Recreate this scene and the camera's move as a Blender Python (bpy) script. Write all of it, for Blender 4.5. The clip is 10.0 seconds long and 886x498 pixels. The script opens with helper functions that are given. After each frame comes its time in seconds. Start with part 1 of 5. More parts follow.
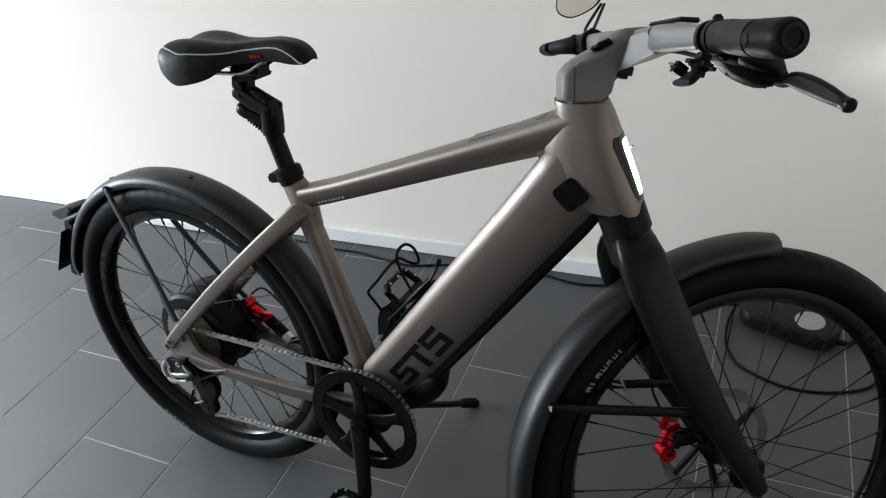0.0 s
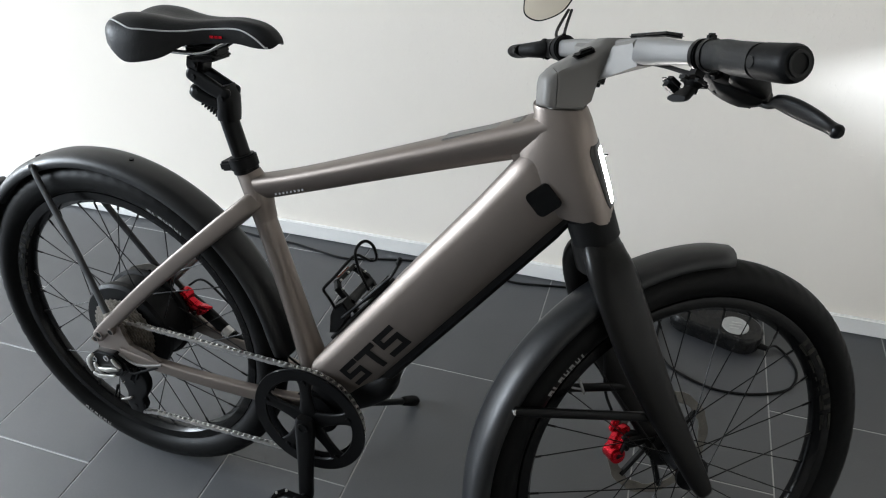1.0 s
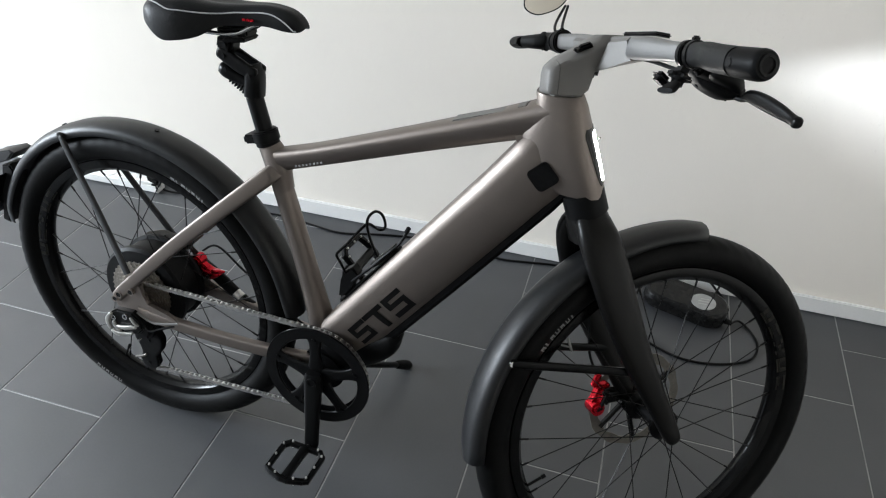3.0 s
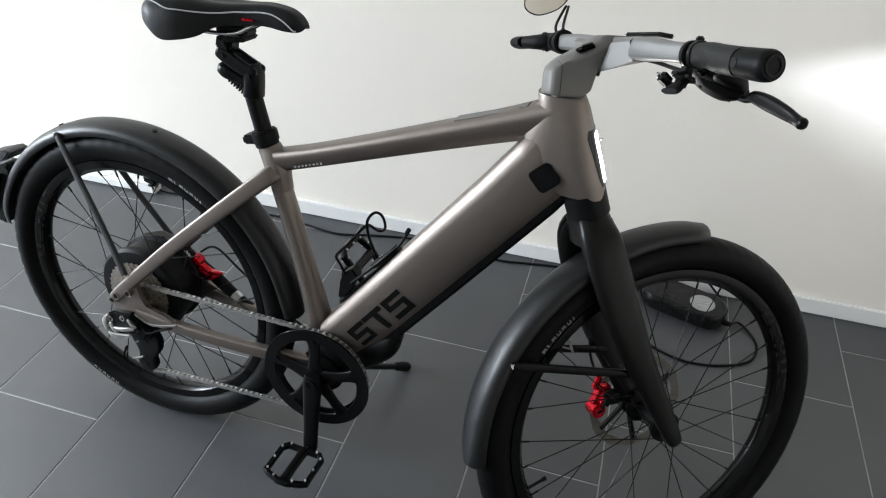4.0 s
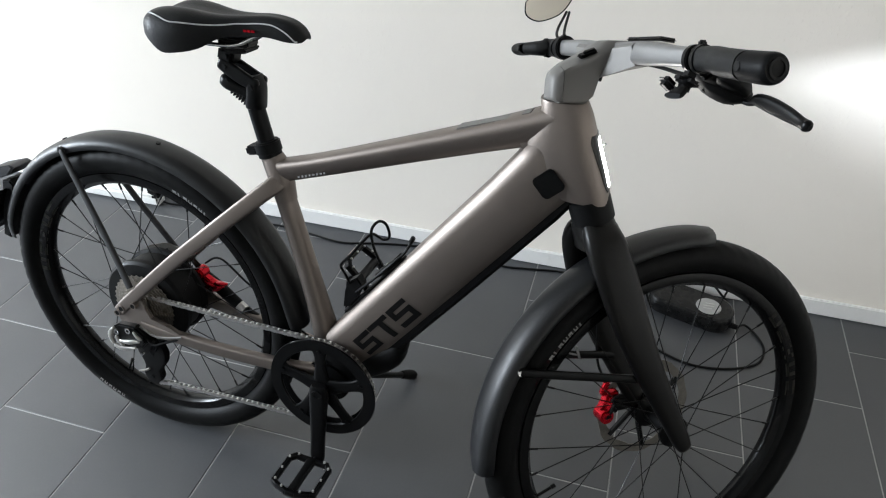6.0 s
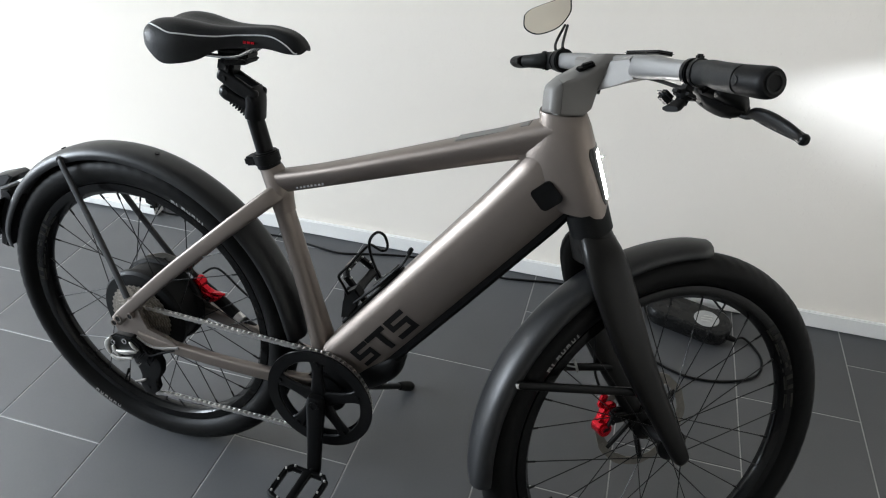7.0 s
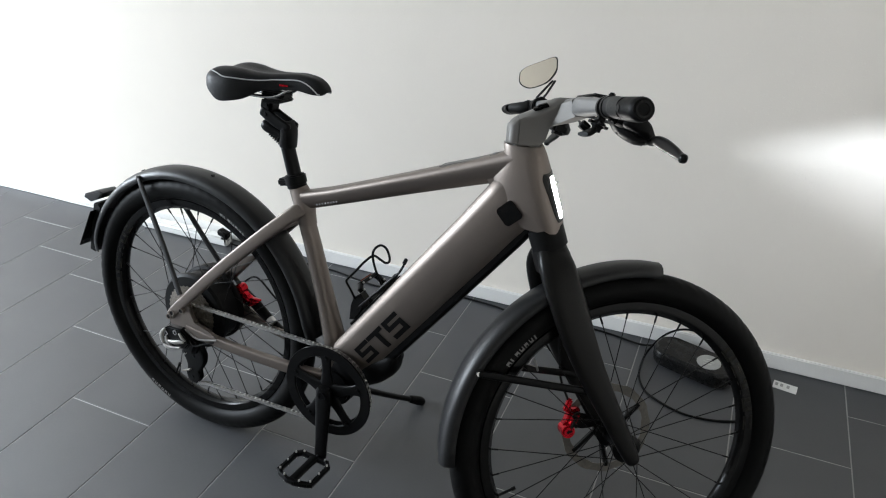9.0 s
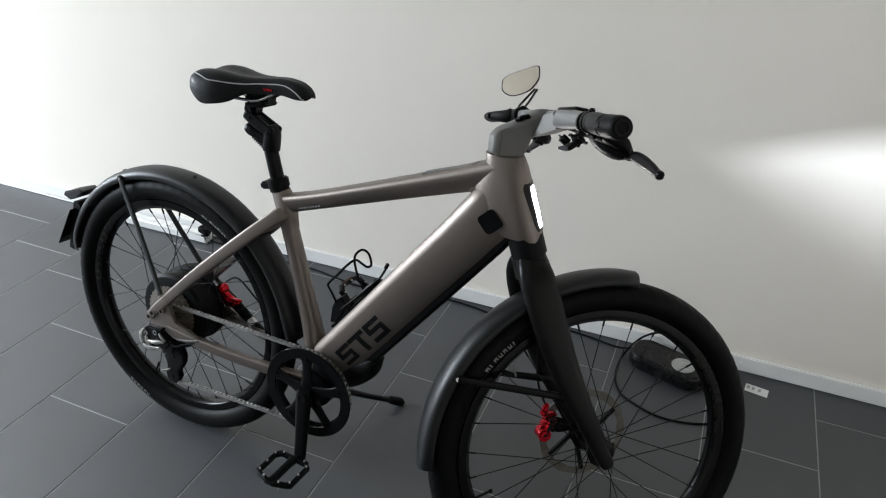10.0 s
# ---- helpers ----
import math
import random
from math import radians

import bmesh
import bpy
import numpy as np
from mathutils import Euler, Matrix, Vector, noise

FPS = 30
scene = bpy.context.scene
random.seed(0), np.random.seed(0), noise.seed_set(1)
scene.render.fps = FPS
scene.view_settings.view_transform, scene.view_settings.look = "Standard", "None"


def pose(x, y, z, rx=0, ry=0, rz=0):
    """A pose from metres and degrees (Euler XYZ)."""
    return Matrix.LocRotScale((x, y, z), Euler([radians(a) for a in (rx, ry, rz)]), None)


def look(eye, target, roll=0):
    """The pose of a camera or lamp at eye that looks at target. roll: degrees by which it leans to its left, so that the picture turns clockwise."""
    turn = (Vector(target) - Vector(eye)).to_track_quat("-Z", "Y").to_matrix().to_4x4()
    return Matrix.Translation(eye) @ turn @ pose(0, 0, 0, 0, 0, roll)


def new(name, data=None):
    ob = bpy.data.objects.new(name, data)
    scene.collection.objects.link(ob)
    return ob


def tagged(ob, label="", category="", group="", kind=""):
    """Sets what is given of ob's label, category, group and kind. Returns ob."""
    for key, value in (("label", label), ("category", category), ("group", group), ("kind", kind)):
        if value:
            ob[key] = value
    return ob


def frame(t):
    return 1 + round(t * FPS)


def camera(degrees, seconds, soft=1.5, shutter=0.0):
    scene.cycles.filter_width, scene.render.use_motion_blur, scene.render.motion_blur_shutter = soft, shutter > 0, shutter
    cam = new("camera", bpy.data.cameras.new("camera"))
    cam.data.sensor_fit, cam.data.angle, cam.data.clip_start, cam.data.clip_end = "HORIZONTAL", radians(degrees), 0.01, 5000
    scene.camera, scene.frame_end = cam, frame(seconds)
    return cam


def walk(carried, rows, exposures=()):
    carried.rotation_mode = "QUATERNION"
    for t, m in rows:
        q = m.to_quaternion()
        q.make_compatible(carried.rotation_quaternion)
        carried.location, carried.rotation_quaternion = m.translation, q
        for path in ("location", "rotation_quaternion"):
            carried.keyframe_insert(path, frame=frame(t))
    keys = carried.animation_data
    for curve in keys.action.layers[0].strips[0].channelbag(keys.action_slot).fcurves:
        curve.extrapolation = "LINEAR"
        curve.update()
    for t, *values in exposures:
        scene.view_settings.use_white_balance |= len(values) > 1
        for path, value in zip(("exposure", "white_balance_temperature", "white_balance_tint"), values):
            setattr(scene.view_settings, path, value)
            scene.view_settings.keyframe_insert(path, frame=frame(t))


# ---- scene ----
cam = camera(65.5, 10.0, 1.15)
PATH = [
    (0, (0.613, -0.794, 1.322), (-0.158, 0.656, 0.181), -9.1),
    (0.2, (0.601, -0.784, 1.323), (-0.112, 0.7, 0.188), -7.3),
    (0.3, (0.59, -0.784, 1.325), (-0.046, 0.722, 0.171), -5.3),
    (0.5, (0.571, -0.785, 1.32), (0.039, 0.748, 0.151), -2.5),
    (0.7, (0.551, -0.786, 1.32), (0.142, 0.76, 0.119), 0.4),
    (0.8, (0.546, -0.797, 1.32), (0.107, 0.744, 0.123), -0.4),
    (1, (0.529, -0.801, 1.329), (-0.004, 0.722, 0.147), -1.9),
    (1.2, (0.516, -0.811, 1.329), (0.062, 0.669, 0.063), -1.1),
    (1.3, (0.512, -0.816, 1.33), (0.119, 0.677, 0.059), 0.2),
    (1.5, (0.513, -0.829, 1.344), (0.089, 0.687, 0.111), -0.7),
    (1.7, (0.502, -0.847, 1.352), (0.051, 0.625, 0.075), 0.0),
    (1.8, (0.493, -0.855, 1.357), (0.03, 0.613, 0.08), 0.1),
    (2, (0.491, -0.87, 1.359), (-0.025, 0.62, 0.129), 0.3),
    (2.3, (0.494, -0.894, 1.375), (0.01, 0.617, 0.158), 0.9),
    (2.5, (0.501, -0.911, 1.381), (0.026, 0.609, 0.17), 1.2),
    (2.8, (0.508, -0.924, 1.381), (0.037, 0.616, 0.194), 1.2),
    (3, (0.509, -0.925, 1.381), (0.062, 0.596, 0.163), 1.2),
    (4.5, (0.496, -0.92, 1.375), (0.06, 0.608, 0.16), 1.5),
    (5, (0.496, -0.919, 1.374), (0.047, 0.611, 0.167), 1.3),
    (5.5, (0.497, -0.916, 1.378), (0.056, 0.633, 0.192), 1.4),
    (5.7, (0.496, -0.919, 1.378), (0.048, 0.612, 0.172), 0.3),
    (7, (0.496, -0.918, 1.379), (0.047, 0.635, 0.202), 0.7),
    (7.5, (0.509, -0.926, 1.378), (0.061, 0.624, 0.196), 1.3),
    (7.8, (0.557, -0.949, 1.379), (-0.004, 0.585, 0.224), 0.5),
    (8, (0.605, -0.967, 1.379), (0.053, 0.568, 0.223), 0.5),
    (8.2, (0.659, -0.998, 1.384), (0.159, 0.579, 0.261), 1.6),
    (8.3, (0.681, -1.014, 1.388), (0.179, 0.559, 0.26), 1.2),
    (8.5, (0.721, -1.049, 1.388), (0.15, 0.499, 0.259), 1.2),
    (8.7, (0.738, -1.072, 1.398), (0.192, 0.502, 0.291), 1.3),
    (8.8, (0.752, -1.077, 1.395), (0.149, 0.501, 0.324), 0.6),
    (9, (0.759, -1.088, 1.4), (0.042, 0.49, 0.402), -0.6),
    (9.2, (0.754, -1.086, 1.414), (0.078, 0.512, 0.419), -0.9),
    (9.5, (0.753, -1.086, 1.415), (0.13, 0.528, 0.411), 1.2),
    (9.7, (0.754, -1.087, 1.424), (0.074, 0.521, 0.448), 0.8),
    (10, (0.759, -1.091, 1.431), (0.097, 0.501, 0.418), 1.1),
]
EXPOSURES = [(0, -0.31), (0.5, -0.12), (1, -0.08), (1.5, 0.24), (2, 0.04), (2.5, -0.07), (3, -0.05), (4.5, 0.06), (5.5, 0.01), (7.5, 0.01), (8, 0.02), (8.5, 0.0), (9, -0.24), (9.5, -0.38), (10, -0.42)]
walk(cam, [(t, look(eye, target, roll)) for t, eye, target, roll in PATH], EXPOSURES)

# ---- light ----
world = bpy.data.worlds.new("daylight")
scene.world = world
world.use_nodes = True
wn = world.node_tree.nodes
sky = wn.new("ShaderNodeTexSky")
sky.sky_type = "NISHITA"
sky.sun_disc = False
sky.sun_elevation, sky.sun_rotation = radians(35), radians(200)
wn["Background"].inputs["Strength"].default_value = 0.12
world.node_tree.links.new(sky.outputs[0], wn["Background"].inputs["Color"])


def area_lamp(name, m, w, h, power, colour):
    lamp = bpy.data.lights.new(name, "AREA")
    lamp.shape, lamp.size, lamp.size_y, lamp.energy, lamp.color = "RECTANGLE", w, h, power, colour
    ob = new(name, lamp)
    ob.matrix_world = m
    return ob


# daylight that falls through the window in the west wall
area_lamp("west_daylight", look((-5.52, -1.35, 1.90), (0, -0.40, 0.0)), 2.6, 1.25, 598, (0.812, 0.903, 1.0))

# ---- materials ----


def surface(name, c1, c2=None, scale=20.0, rough=0.5, metal=0.0, bump=0.0, bump_scale=200.0, coat=0.0, rvar=0.08, island=0.0, spec=0.5):
    """A principled surface whose colour and gloss vary at two scales, with fine relief."""
    m = bpy.data.materials.new(name)
    m.use_nodes = True
    nt = m.node_tree
    b = nt.nodes["Principled BSDF"]
    b.inputs["Metallic"].default_value = metal
    b.inputs["Coat Weight"].default_value = coat
    b.inputs["Coat Roughness"].default_value = 0.15
    b.inputs["Specular IOR Level"].default_value = spec
    tc = nt.nodes.new("ShaderNodeTexCoord")
    big = nt.nodes.new("ShaderNodeTexNoise")
    big.inputs["Scale"].default_value, big.inputs["Detail"].default_value = scale, 6
    fine = nt.nodes.new("ShaderNodeTexNoise")
    fine.inputs["Scale"].default_value, fine.inputs["Detail"].default_value = bump_scale, 4
    nt.links.new(tc.outputs["Object"], big.inputs["Vector"])
    nt.links.new(tc.outputs["Object"], fine.inputs["Vector"])
    both = nt.nodes.new("ShaderNodeMath")
    both.operation = "MULTIPLY_ADD"
    both.inputs[1].default_value, both.inputs[2].default_value = 0.3, 0.0
    add = nt.nodes.new("ShaderNodeMath")
    add.operation = "MULTIPLY_ADD"
    add.inputs[1].default_value = 0.7
    nt.links.new(fine.outputs["Fac"], both.inputs[0])
    nt.links.new(big.outputs["Fac"], add.inputs[0])
    nt.links.new(both.outputs[0], add.inputs[2])
    mix = nt.nodes.new("ShaderNodeMix")
    mix.data_type = "RGBA"
    c2 = c2 or tuple(x * 0.8 for x in c1)
    mix.inputs["A"].default_value, mix.inputs["B"].default_value = (*c1, 1), (*c2, 1)
    ramp = nt.nodes.new("ShaderNodeMapRange")
    ramp.inputs["From Min"].default_value, ramp.inputs["From Max"].default_value = 0.3, 0.7
    nt.links.new(add.outputs[0], ramp.inputs["Value"])
    nt.links.new(ramp.outputs[0], mix.inputs["Factor"])
    colour = mix.outputs["Result"]
    if island:
        info = nt.nodes.new("ShaderNodeObjectInfo")
        hsv = nt.nodes.new("ShaderNodeHueSaturation")
        mr = nt.nodes.new("ShaderNodeMapRange")
        mr.inputs["To Min"].default_value, mr.inputs["To Max"].default_value = 1 - island, 1 + island
        nt.links.new(info.outputs["Random"], mr.inputs["Value"])
        nt.links.new(mr.outputs[0], hsv.inputs["Value"])
        nt.links.new(colour, hsv.inputs["Color"])
        colour = hsv.outputs["Color"]
    nt.links.new(colour, b.inputs["Base Color"])
    rr = nt.nodes.new("ShaderNodeMapRange")
    rr.inputs["To Min"].default_value, rr.inputs["To Max"].default_value = max(0.02, rough - rvar), min(1, rough + rvar)
    nt.links.new(add.outputs[0], rr.inputs["Value"])
    nt.links.new(rr.outputs[0], b.inputs["Roughness"])
    if bump:
        bp = nt.nodes.new("ShaderNodeBump")
        bp.inputs["Strength"].default_value, bp.inputs["Distance"].default_value = 1.0, bump
        nt.links.new(fine.outputs["Fac"], bp.inputs["Height"])
        nt.links.new(bp.outputs[0], b.inputs["Normal"])
    return m


def plaster_surface():
    """White roughcast: rounded grains and shallow trowel dents."""
    m = bpy.data.materials.new("white_plaster")
    m.use_nodes = True
    nt = m.node_tree
    b = nt.nodes["Principled BSDF"]
    b.inputs["Roughness"].default_value = 0.85
    b.inputs["Specular IOR Level"].default_value = 0.25
    tc = nt.nodes.new("ShaderNodeTexCoord")
    grain = nt.nodes.new("ShaderNodeTexNoise")
    grain.inputs["Scale"].default_value, grain.inputs["Detail"].default_value, grain.inputs["Distortion"].default_value = 120, 3, 0.4
    dents = nt.nodes.new("ShaderNodeTexNoise")
    dents.inputs["Scale"].default_value, dents.inputs["Detail"].default_value = 3, 5
    for n in (grain, dents):
        nt.links.new(tc.outputs["Object"], n.inputs["Vector"])
    lift = nt.nodes.new("ShaderNodeMapRange")
    lift.inputs["From Min"].default_value, lift.inputs["From Max"].default_value = 0.56, 0.80
    nt.links.new(grain.outputs["Fac"], lift.inputs["Value"])
    sparse = nt.nodes.new("ShaderNodeTexNoise")
    sparse.inputs["Scale"].default_value, sparse.inputs["Detail"].default_value = 85, 2
    nt.links.new(tc.outputs["Object"], sparse.inputs["Vector"])
    pick = nt.nodes.new("ShaderNodeMapRange")
    pick.inputs["From Min"].default_value, pick.inputs["From Max"].default_value = 0.63, 0.74
    nt.links.new(sparse.outputs["Fac"], pick.inputs["Value"])
    total = nt.nodes.new("ShaderNodeMath")
    total.operation = "MULTIPLY_ADD"
    total.inputs[1].default_value = 0.9
    nt.links.new(pick.outputs[0], total.inputs[0])
    nt.links.new(lift.outputs[0], total.inputs[2])
    bump = nt.nodes.new("ShaderNodeBump")
    bump.inputs["Strength"].default_value, bump.inputs["Distance"].default_value = 0.36, 0.0011
    nt.links.new(total.outputs[0], bump.inputs["Height"])
    nt.links.new(bump.outputs[0], b.inputs["Normal"])
    mix = nt.nodes.new("ShaderNodeMix")
    mix.data_type = "RGBA"
    mix.inputs["A"].default_value, mix.inputs["B"].default_value = (0.843, 0.787, 0.711, 1), (0.798, 0.743, 0.669, 1)
    nt.links.new(dents.outputs["Fac"], mix.inputs["Factor"])
    nt.links.new(mix.outputs["Result"], b.inputs["Base Color"])
    return m


def glowing(name, colour, strength):
    m = bpy.data.materials.new(name)
    m.use_nodes = True
    b = m.node_tree.nodes["Principled BSDF"]
    b.inputs["Emission Color"].default_value = (*colour, 1)
    b.inputs["Emission Strength"].default_value = strength
    b.inputs["Base Color"].default_value = (*colour, 1)
    return m


PLASTER = plaster_surface()
# colour of the unseen south wall, chosen to limit bounce light on the bicycle
GREYWALL = surface("dim_grey_brown_wall", (0.34, 0.318, 0.285), (0.29, 0.271, 0.243), 3, 0.85, bump=0.0004, bump_scale=90)
BASEBOARD = surface("white_baseboard_paint", (0.8, 0.79, 0.77), (0.74, 0.73, 0.71), 8, 0.4, bump=0.0002)
TILE = surface("slate_grey_tile", (0.0354, 0.0371, 0.0416), (0.0284, 0.0297, 0.0334), 5, 0.54, bump=0.0001, bump_scale=160, island=0.05, rvar=0.05, spec=1.0)
GROUT = surface("pale_grout", (0.360, 0.354, 0.346), (0.232, 0.229, 0.224), 9, 0.8, bump=0.0006)
CEIL = surface("white_ceiling_paint", (0.68, 0.67, 0.65), (0.64, 0.63, 0.61), 4, 0.9)
PAINT = surface("taupe_metallic_paint", (0.214, 0.183, 0.162), (0.197, 0.168, 0.148), 14, 0.47, metal=0.84, bump=0.00002, bump_scale=900, coat=0.06, rvar=0.012)
STEMPAINT = surface("light_grey_metallic_paint", (0.165, 0.158, 0.148), (0.15, 0.143, 0.134), 14, 0.55, metal=0.15, bump=0.00004, bump_scale=900, rvar=0.05, spec=0.4)
# lighter copy of the stem paint: the light on the bar is in its colour
BARPAINT_LIT = surface("lit_grey_metallic_paint", (0.215, 0.214, 0.213), (0.195, 0.194, 0.193), 14, 0.42, metal=0.6, bump=0.00004, bump_scale=900, coat=0.1, rvar=0.05)
RIMBLACK = surface("glossy_black_rim", (0.004, 0.004, 0.004), (0.003, 0.003, 0.003), 40, 0.20, spec=0.18)
CARBON = surface("matt_charcoal_carbon", (0.0080, 0.0075, 0.0069), (0.0056, 0.0053, 0.0049), 30, 0.36, spec=0.17, bump=0.00005, bump_scale=700)
FENDER = surface("matt_dark_grey_fender", (0.0074, 0.0077, 0.0084), (0.0056, 0.0058, 0.0063), 18, 0.42, spec=0.33, bump=0.00006, bump_scale=600)
RUBBER = surface("black_tyre_rubber", (0.0045, 0.0045, 0.0044), (0.003, 0.003, 0.003), 40, 0.5, bump=0.0002, bump_scale=500, spec=0.085)
BLACK = surface("satin_black_metal", (0.004, 0.004, 0.0042), (0.003, 0.003, 0.0031), 40, 0.32, bump=0.00004, bump_scale=700, spec=0.14)
PLASTIC = surface("matt_black_plastic", (0.0048, 0.0048, 0.005), (0.0032, 0.0032, 0.0033), 40, 0.5, bump=0.00008, bump_scale=700, spec=0.12)
GRIPRUB = surface("charcoal_grip_rubber", (0.016, 0.016, 0.0158), (0.011, 0.011, 0.011), 40, 0.55, spec=0.16, bump=0.0003, bump_scale=450)
CHROME = surface("bright_steel", (0.75, 0.75, 0.74), (0.6, 0.6, 0.59), 60, 0.25, metal=1.0)
STEEL = surface("dull_steel", (0.6, 0.59, 0.57), (0.42, 0.41, 0.4), 90, 0.42, metal=1.0)
CHAINSTEEL = surface("grey_chain_steel", (0.72, 0.71, 0.69), (0.42, 0.41, 0.4), 150, 0.38, metal=1.0)
RED = surface("red_anodised_metal", (0.50, 0.010, 0.022), (0.36, 0.006, 0.014), 40, 0.24, metal=0.88)
LEATHER = surface("black_saddle_cover", (0.010, 0.010, 0.0105), (0.007, 0.007, 0.0075), 25, 0.45, bump=0.0004, bump_scale=320, spec=0.16)
PIPING = surface("light_grey_piping", (0.5, 0.5, 0.5), (0.42, 0.42, 0.42), 40, 0.5)
DECAL = surface("dark_grey_decal", (0.009, 0.0088, 0.0085), (0.007, 0.0068, 0.0066), 30, 0.45, spec=0.3)
PRINT = surface("pale_grey_print", (0.30, 0.30, 0.294), (0.19, 0.19, 0.186), 60, 0.6)
DIMPRINT = surface("dull_grey_print", (0.22, 0.205, 0.20), (0.13, 0.122, 0.118), 60, 0.6)
SHELL = surface("satin_black_charger_shell", (0.0055, 0.0055, 0.0056), (0.004, 0.004, 0.0041), 40, 0.27, bump=0.00006, bump_scale=600, spec=0.34)
GLOSS = surface("gloss_black_plastic", (0.005, 0.005, 0.005), (0.004, 0.004, 0.004), 40, 0.12, spec=0.2)
LABELGREY = surface("grey_printed_label", (0.34, 0.34, 0.325), (0.27, 0.27, 0.26), 60, 0.5)
WHITEPL = surface("white_plastic", (0.75, 0.75, 0.73), (0.68, 0.68, 0.66), 30, 0.4)
ORANGE = surface("amber_reflector", (0.16, 0.035, 0.012), (0.10, 0.02, 0.008), 90, 0.2)
ROTOR = surface("grey_rotor_steel", (0.15, 0.138, 0.12), (0.095, 0.088, 0.078), 60, 0.5, metal=0.4)
BRIGHTLINK = surface("pale_link_metal", (0.5, 0.49, 0.46), (0.3, 0.29, 0.27), 90, 0.35, metal=0.6)
RIMMARK = surface("olive_grey_rim_mark", (0.017, 0.0158, 0.012), (0.011, 0.0103, 0.008), 60, 0.55, spec=0.15)
DARKGREY = surface("satin_dark_grey_plastic", (0.028, 0.028, 0.029), (0.021, 0.021, 0.022), 30, 0.4, spec=0.3, bump=0.00005, bump_scale=700)
CASSETTE = surface("pale_nickel_steel", (0.42, 0.385, 0.34), (0.20, 0.178, 0.15), 120, 0.4, metal=0.9)
# near-zero black for the added lip that blocks the top of the beam
BLOCKBLACK = surface("lightless_black_blocker", (0.0003, 0.0003, 0.0003), (0.0002, 0.0002, 0.0002), 40, 1.0, rvar=0.0, spec=0.0)
DIODE = glowing("white_headlight_diodes", (1.0, 0.98, 0.95), 110.0)

# pin steel kept pale and half-metallic: the pins' glints are in the colour
PINGLINT = surface("glint_pale_pin_steel", (0.62, 0.61, 0.59), (0.45, 0.44, 0.42), 150, 0.3, metal=0.35)

MIRROR = bpy.data.materials.new("mirror_glass")
MIRROR.use_nodes = True
# warm tint put into the glass in place of a warmer room reflected
MIRROR.node_tree.nodes["Principled BSDF"].inputs["Base Color"].default_value = (0.72, 0.65, 0.54, 1)
MIRROR.node_tree.nodes["Principled BSDF"].inputs["Metallic"].default_value = 1
MIRROR.node_tree.nodes["Principled BSDF"].inputs["Roughness"].default_value = 0.04

GLASS = bpy.data.materials.new("window_glass")
GLASS.use_nodes = True
GLASS.node_tree.nodes["Principled BSDF"].inputs["Transmission Weight"].default_value = 1
GLASS.node_tree.nodes["Principled BSDF"].inputs["Roughness"].default_value = 0.01

# ---- shape helpers ----
V = Vector


def mesh_of(name, bm, angle=38):
    me = bpy.data.meshes.new(name)
    bmesh.ops.recalc_face_normals(bm, faces=bm.faces)
    for f in bm.faces:
        f.smooth = True
    bm.to_mesh(me)
    bm.free()
    me.set_sharp_from_angle(angle=radians(angle))
    return me


def part(name, bm, material, parent, label="", m=None, angle=38):
    """Links a bmesh as one mesh object under a thing or under a part."""
    if m is not None:
        bmesh.ops.transform(bm, matrix=m, verts=bm.verts)
    me = mesh_of(name, bm, angle)
    me.materials.append(material)
    ob = new(name, me)
    ob.parent = parent
    if label:
        tagged(ob, label)
    return ob


def loft(bm, rings, cap=True, closed=False):
    vs = [[bm.verts.new(p) for p in r] for r in rings]
    k = len(vs[0])
    pairs = list(zip(vs, vs[1:])) + ([(vs[-1], vs[0])] if closed else [])
    for a, b in pairs:
        for i in range(k):
            bm.faces.new((a[i], a[(i + 1) % k], b[(i + 1) % k], b[i]))
    if cap and not closed:
        bm.faces.new(list(reversed(vs[0])))
        bm.faces.new(vs[-1])
    return bm


def smooth_path(pts, n):
    """Catmull-Rom samples through the points; points may be tuples of any length."""
    if n <= 1 or len(pts) < 3:
        return [tuple(p) for p in pts]
    out = []
    for i in range(len(pts) - 1):
        p0, p1, p2, p3 = pts[max(i - 1, 0)], pts[i], pts[i + 1], pts[min(i + 2, len(pts) - 1)]
        for j in range(n):
            t = j / n
            out.append(tuple(0.5 * (2 * b + (c - a) * t + (2 * a - 5 * b + 4 * c - d) * t * t + (3 * b - a - 3 * c + d) * t ** 3) for a, b, c, d in zip(p0, p1, p2, p3)))
    out.append(tuple(pts[-1]))
    return out


def beam(bm, stations, side=(0, 1, 0), k=2.6, seg=24, n=4, round_ends=False):
    """A tube of squarish section. Stations: (x, y, z, half height, half width)."""
    st = smooth_path(stations, n)
    pts = [V(s[:3]) for s in st]
    rings = []
    for i, s in enumerate(st):
        t = (pts[min(i + 1, len(pts) - 1)] - pts[max(i - 1, 0)]).normalized()
        sd = V(side)
        sd = (sd - t * sd.dot(t)).normalized()
        nm = sd.cross(t)
        ring = []
        for j in range(seg):
            a = 2 * math.pi * j / seg
            c, d = math.cos(a), math.sin(a)
            ring.append(pts[i] + nm * (math.copysign(abs(c) ** (2 / k), c) * s[3]) + sd * (math.copysign(abs(d) ** (2 / k), d) * s[4]))
        rings.append(ring)
    if round_ends:
        for end, sign in ((0, -1), (-1, 1)):
            c = pts[end]
            t = (pts[end] - pts[1 if end == 0 else -2]).normalized()
            r = min(st[end][3], st[end][4])
            extra = [[c + (p - c) * f + t * r * g for p in rings[end]] for f, g in ((0.86, 0.5), (0.5, 0.86))]
            if end == 0:
                rings = extra[::-1] + rings
            else:
                rings = rings + extra
    return loft(bm, rings)


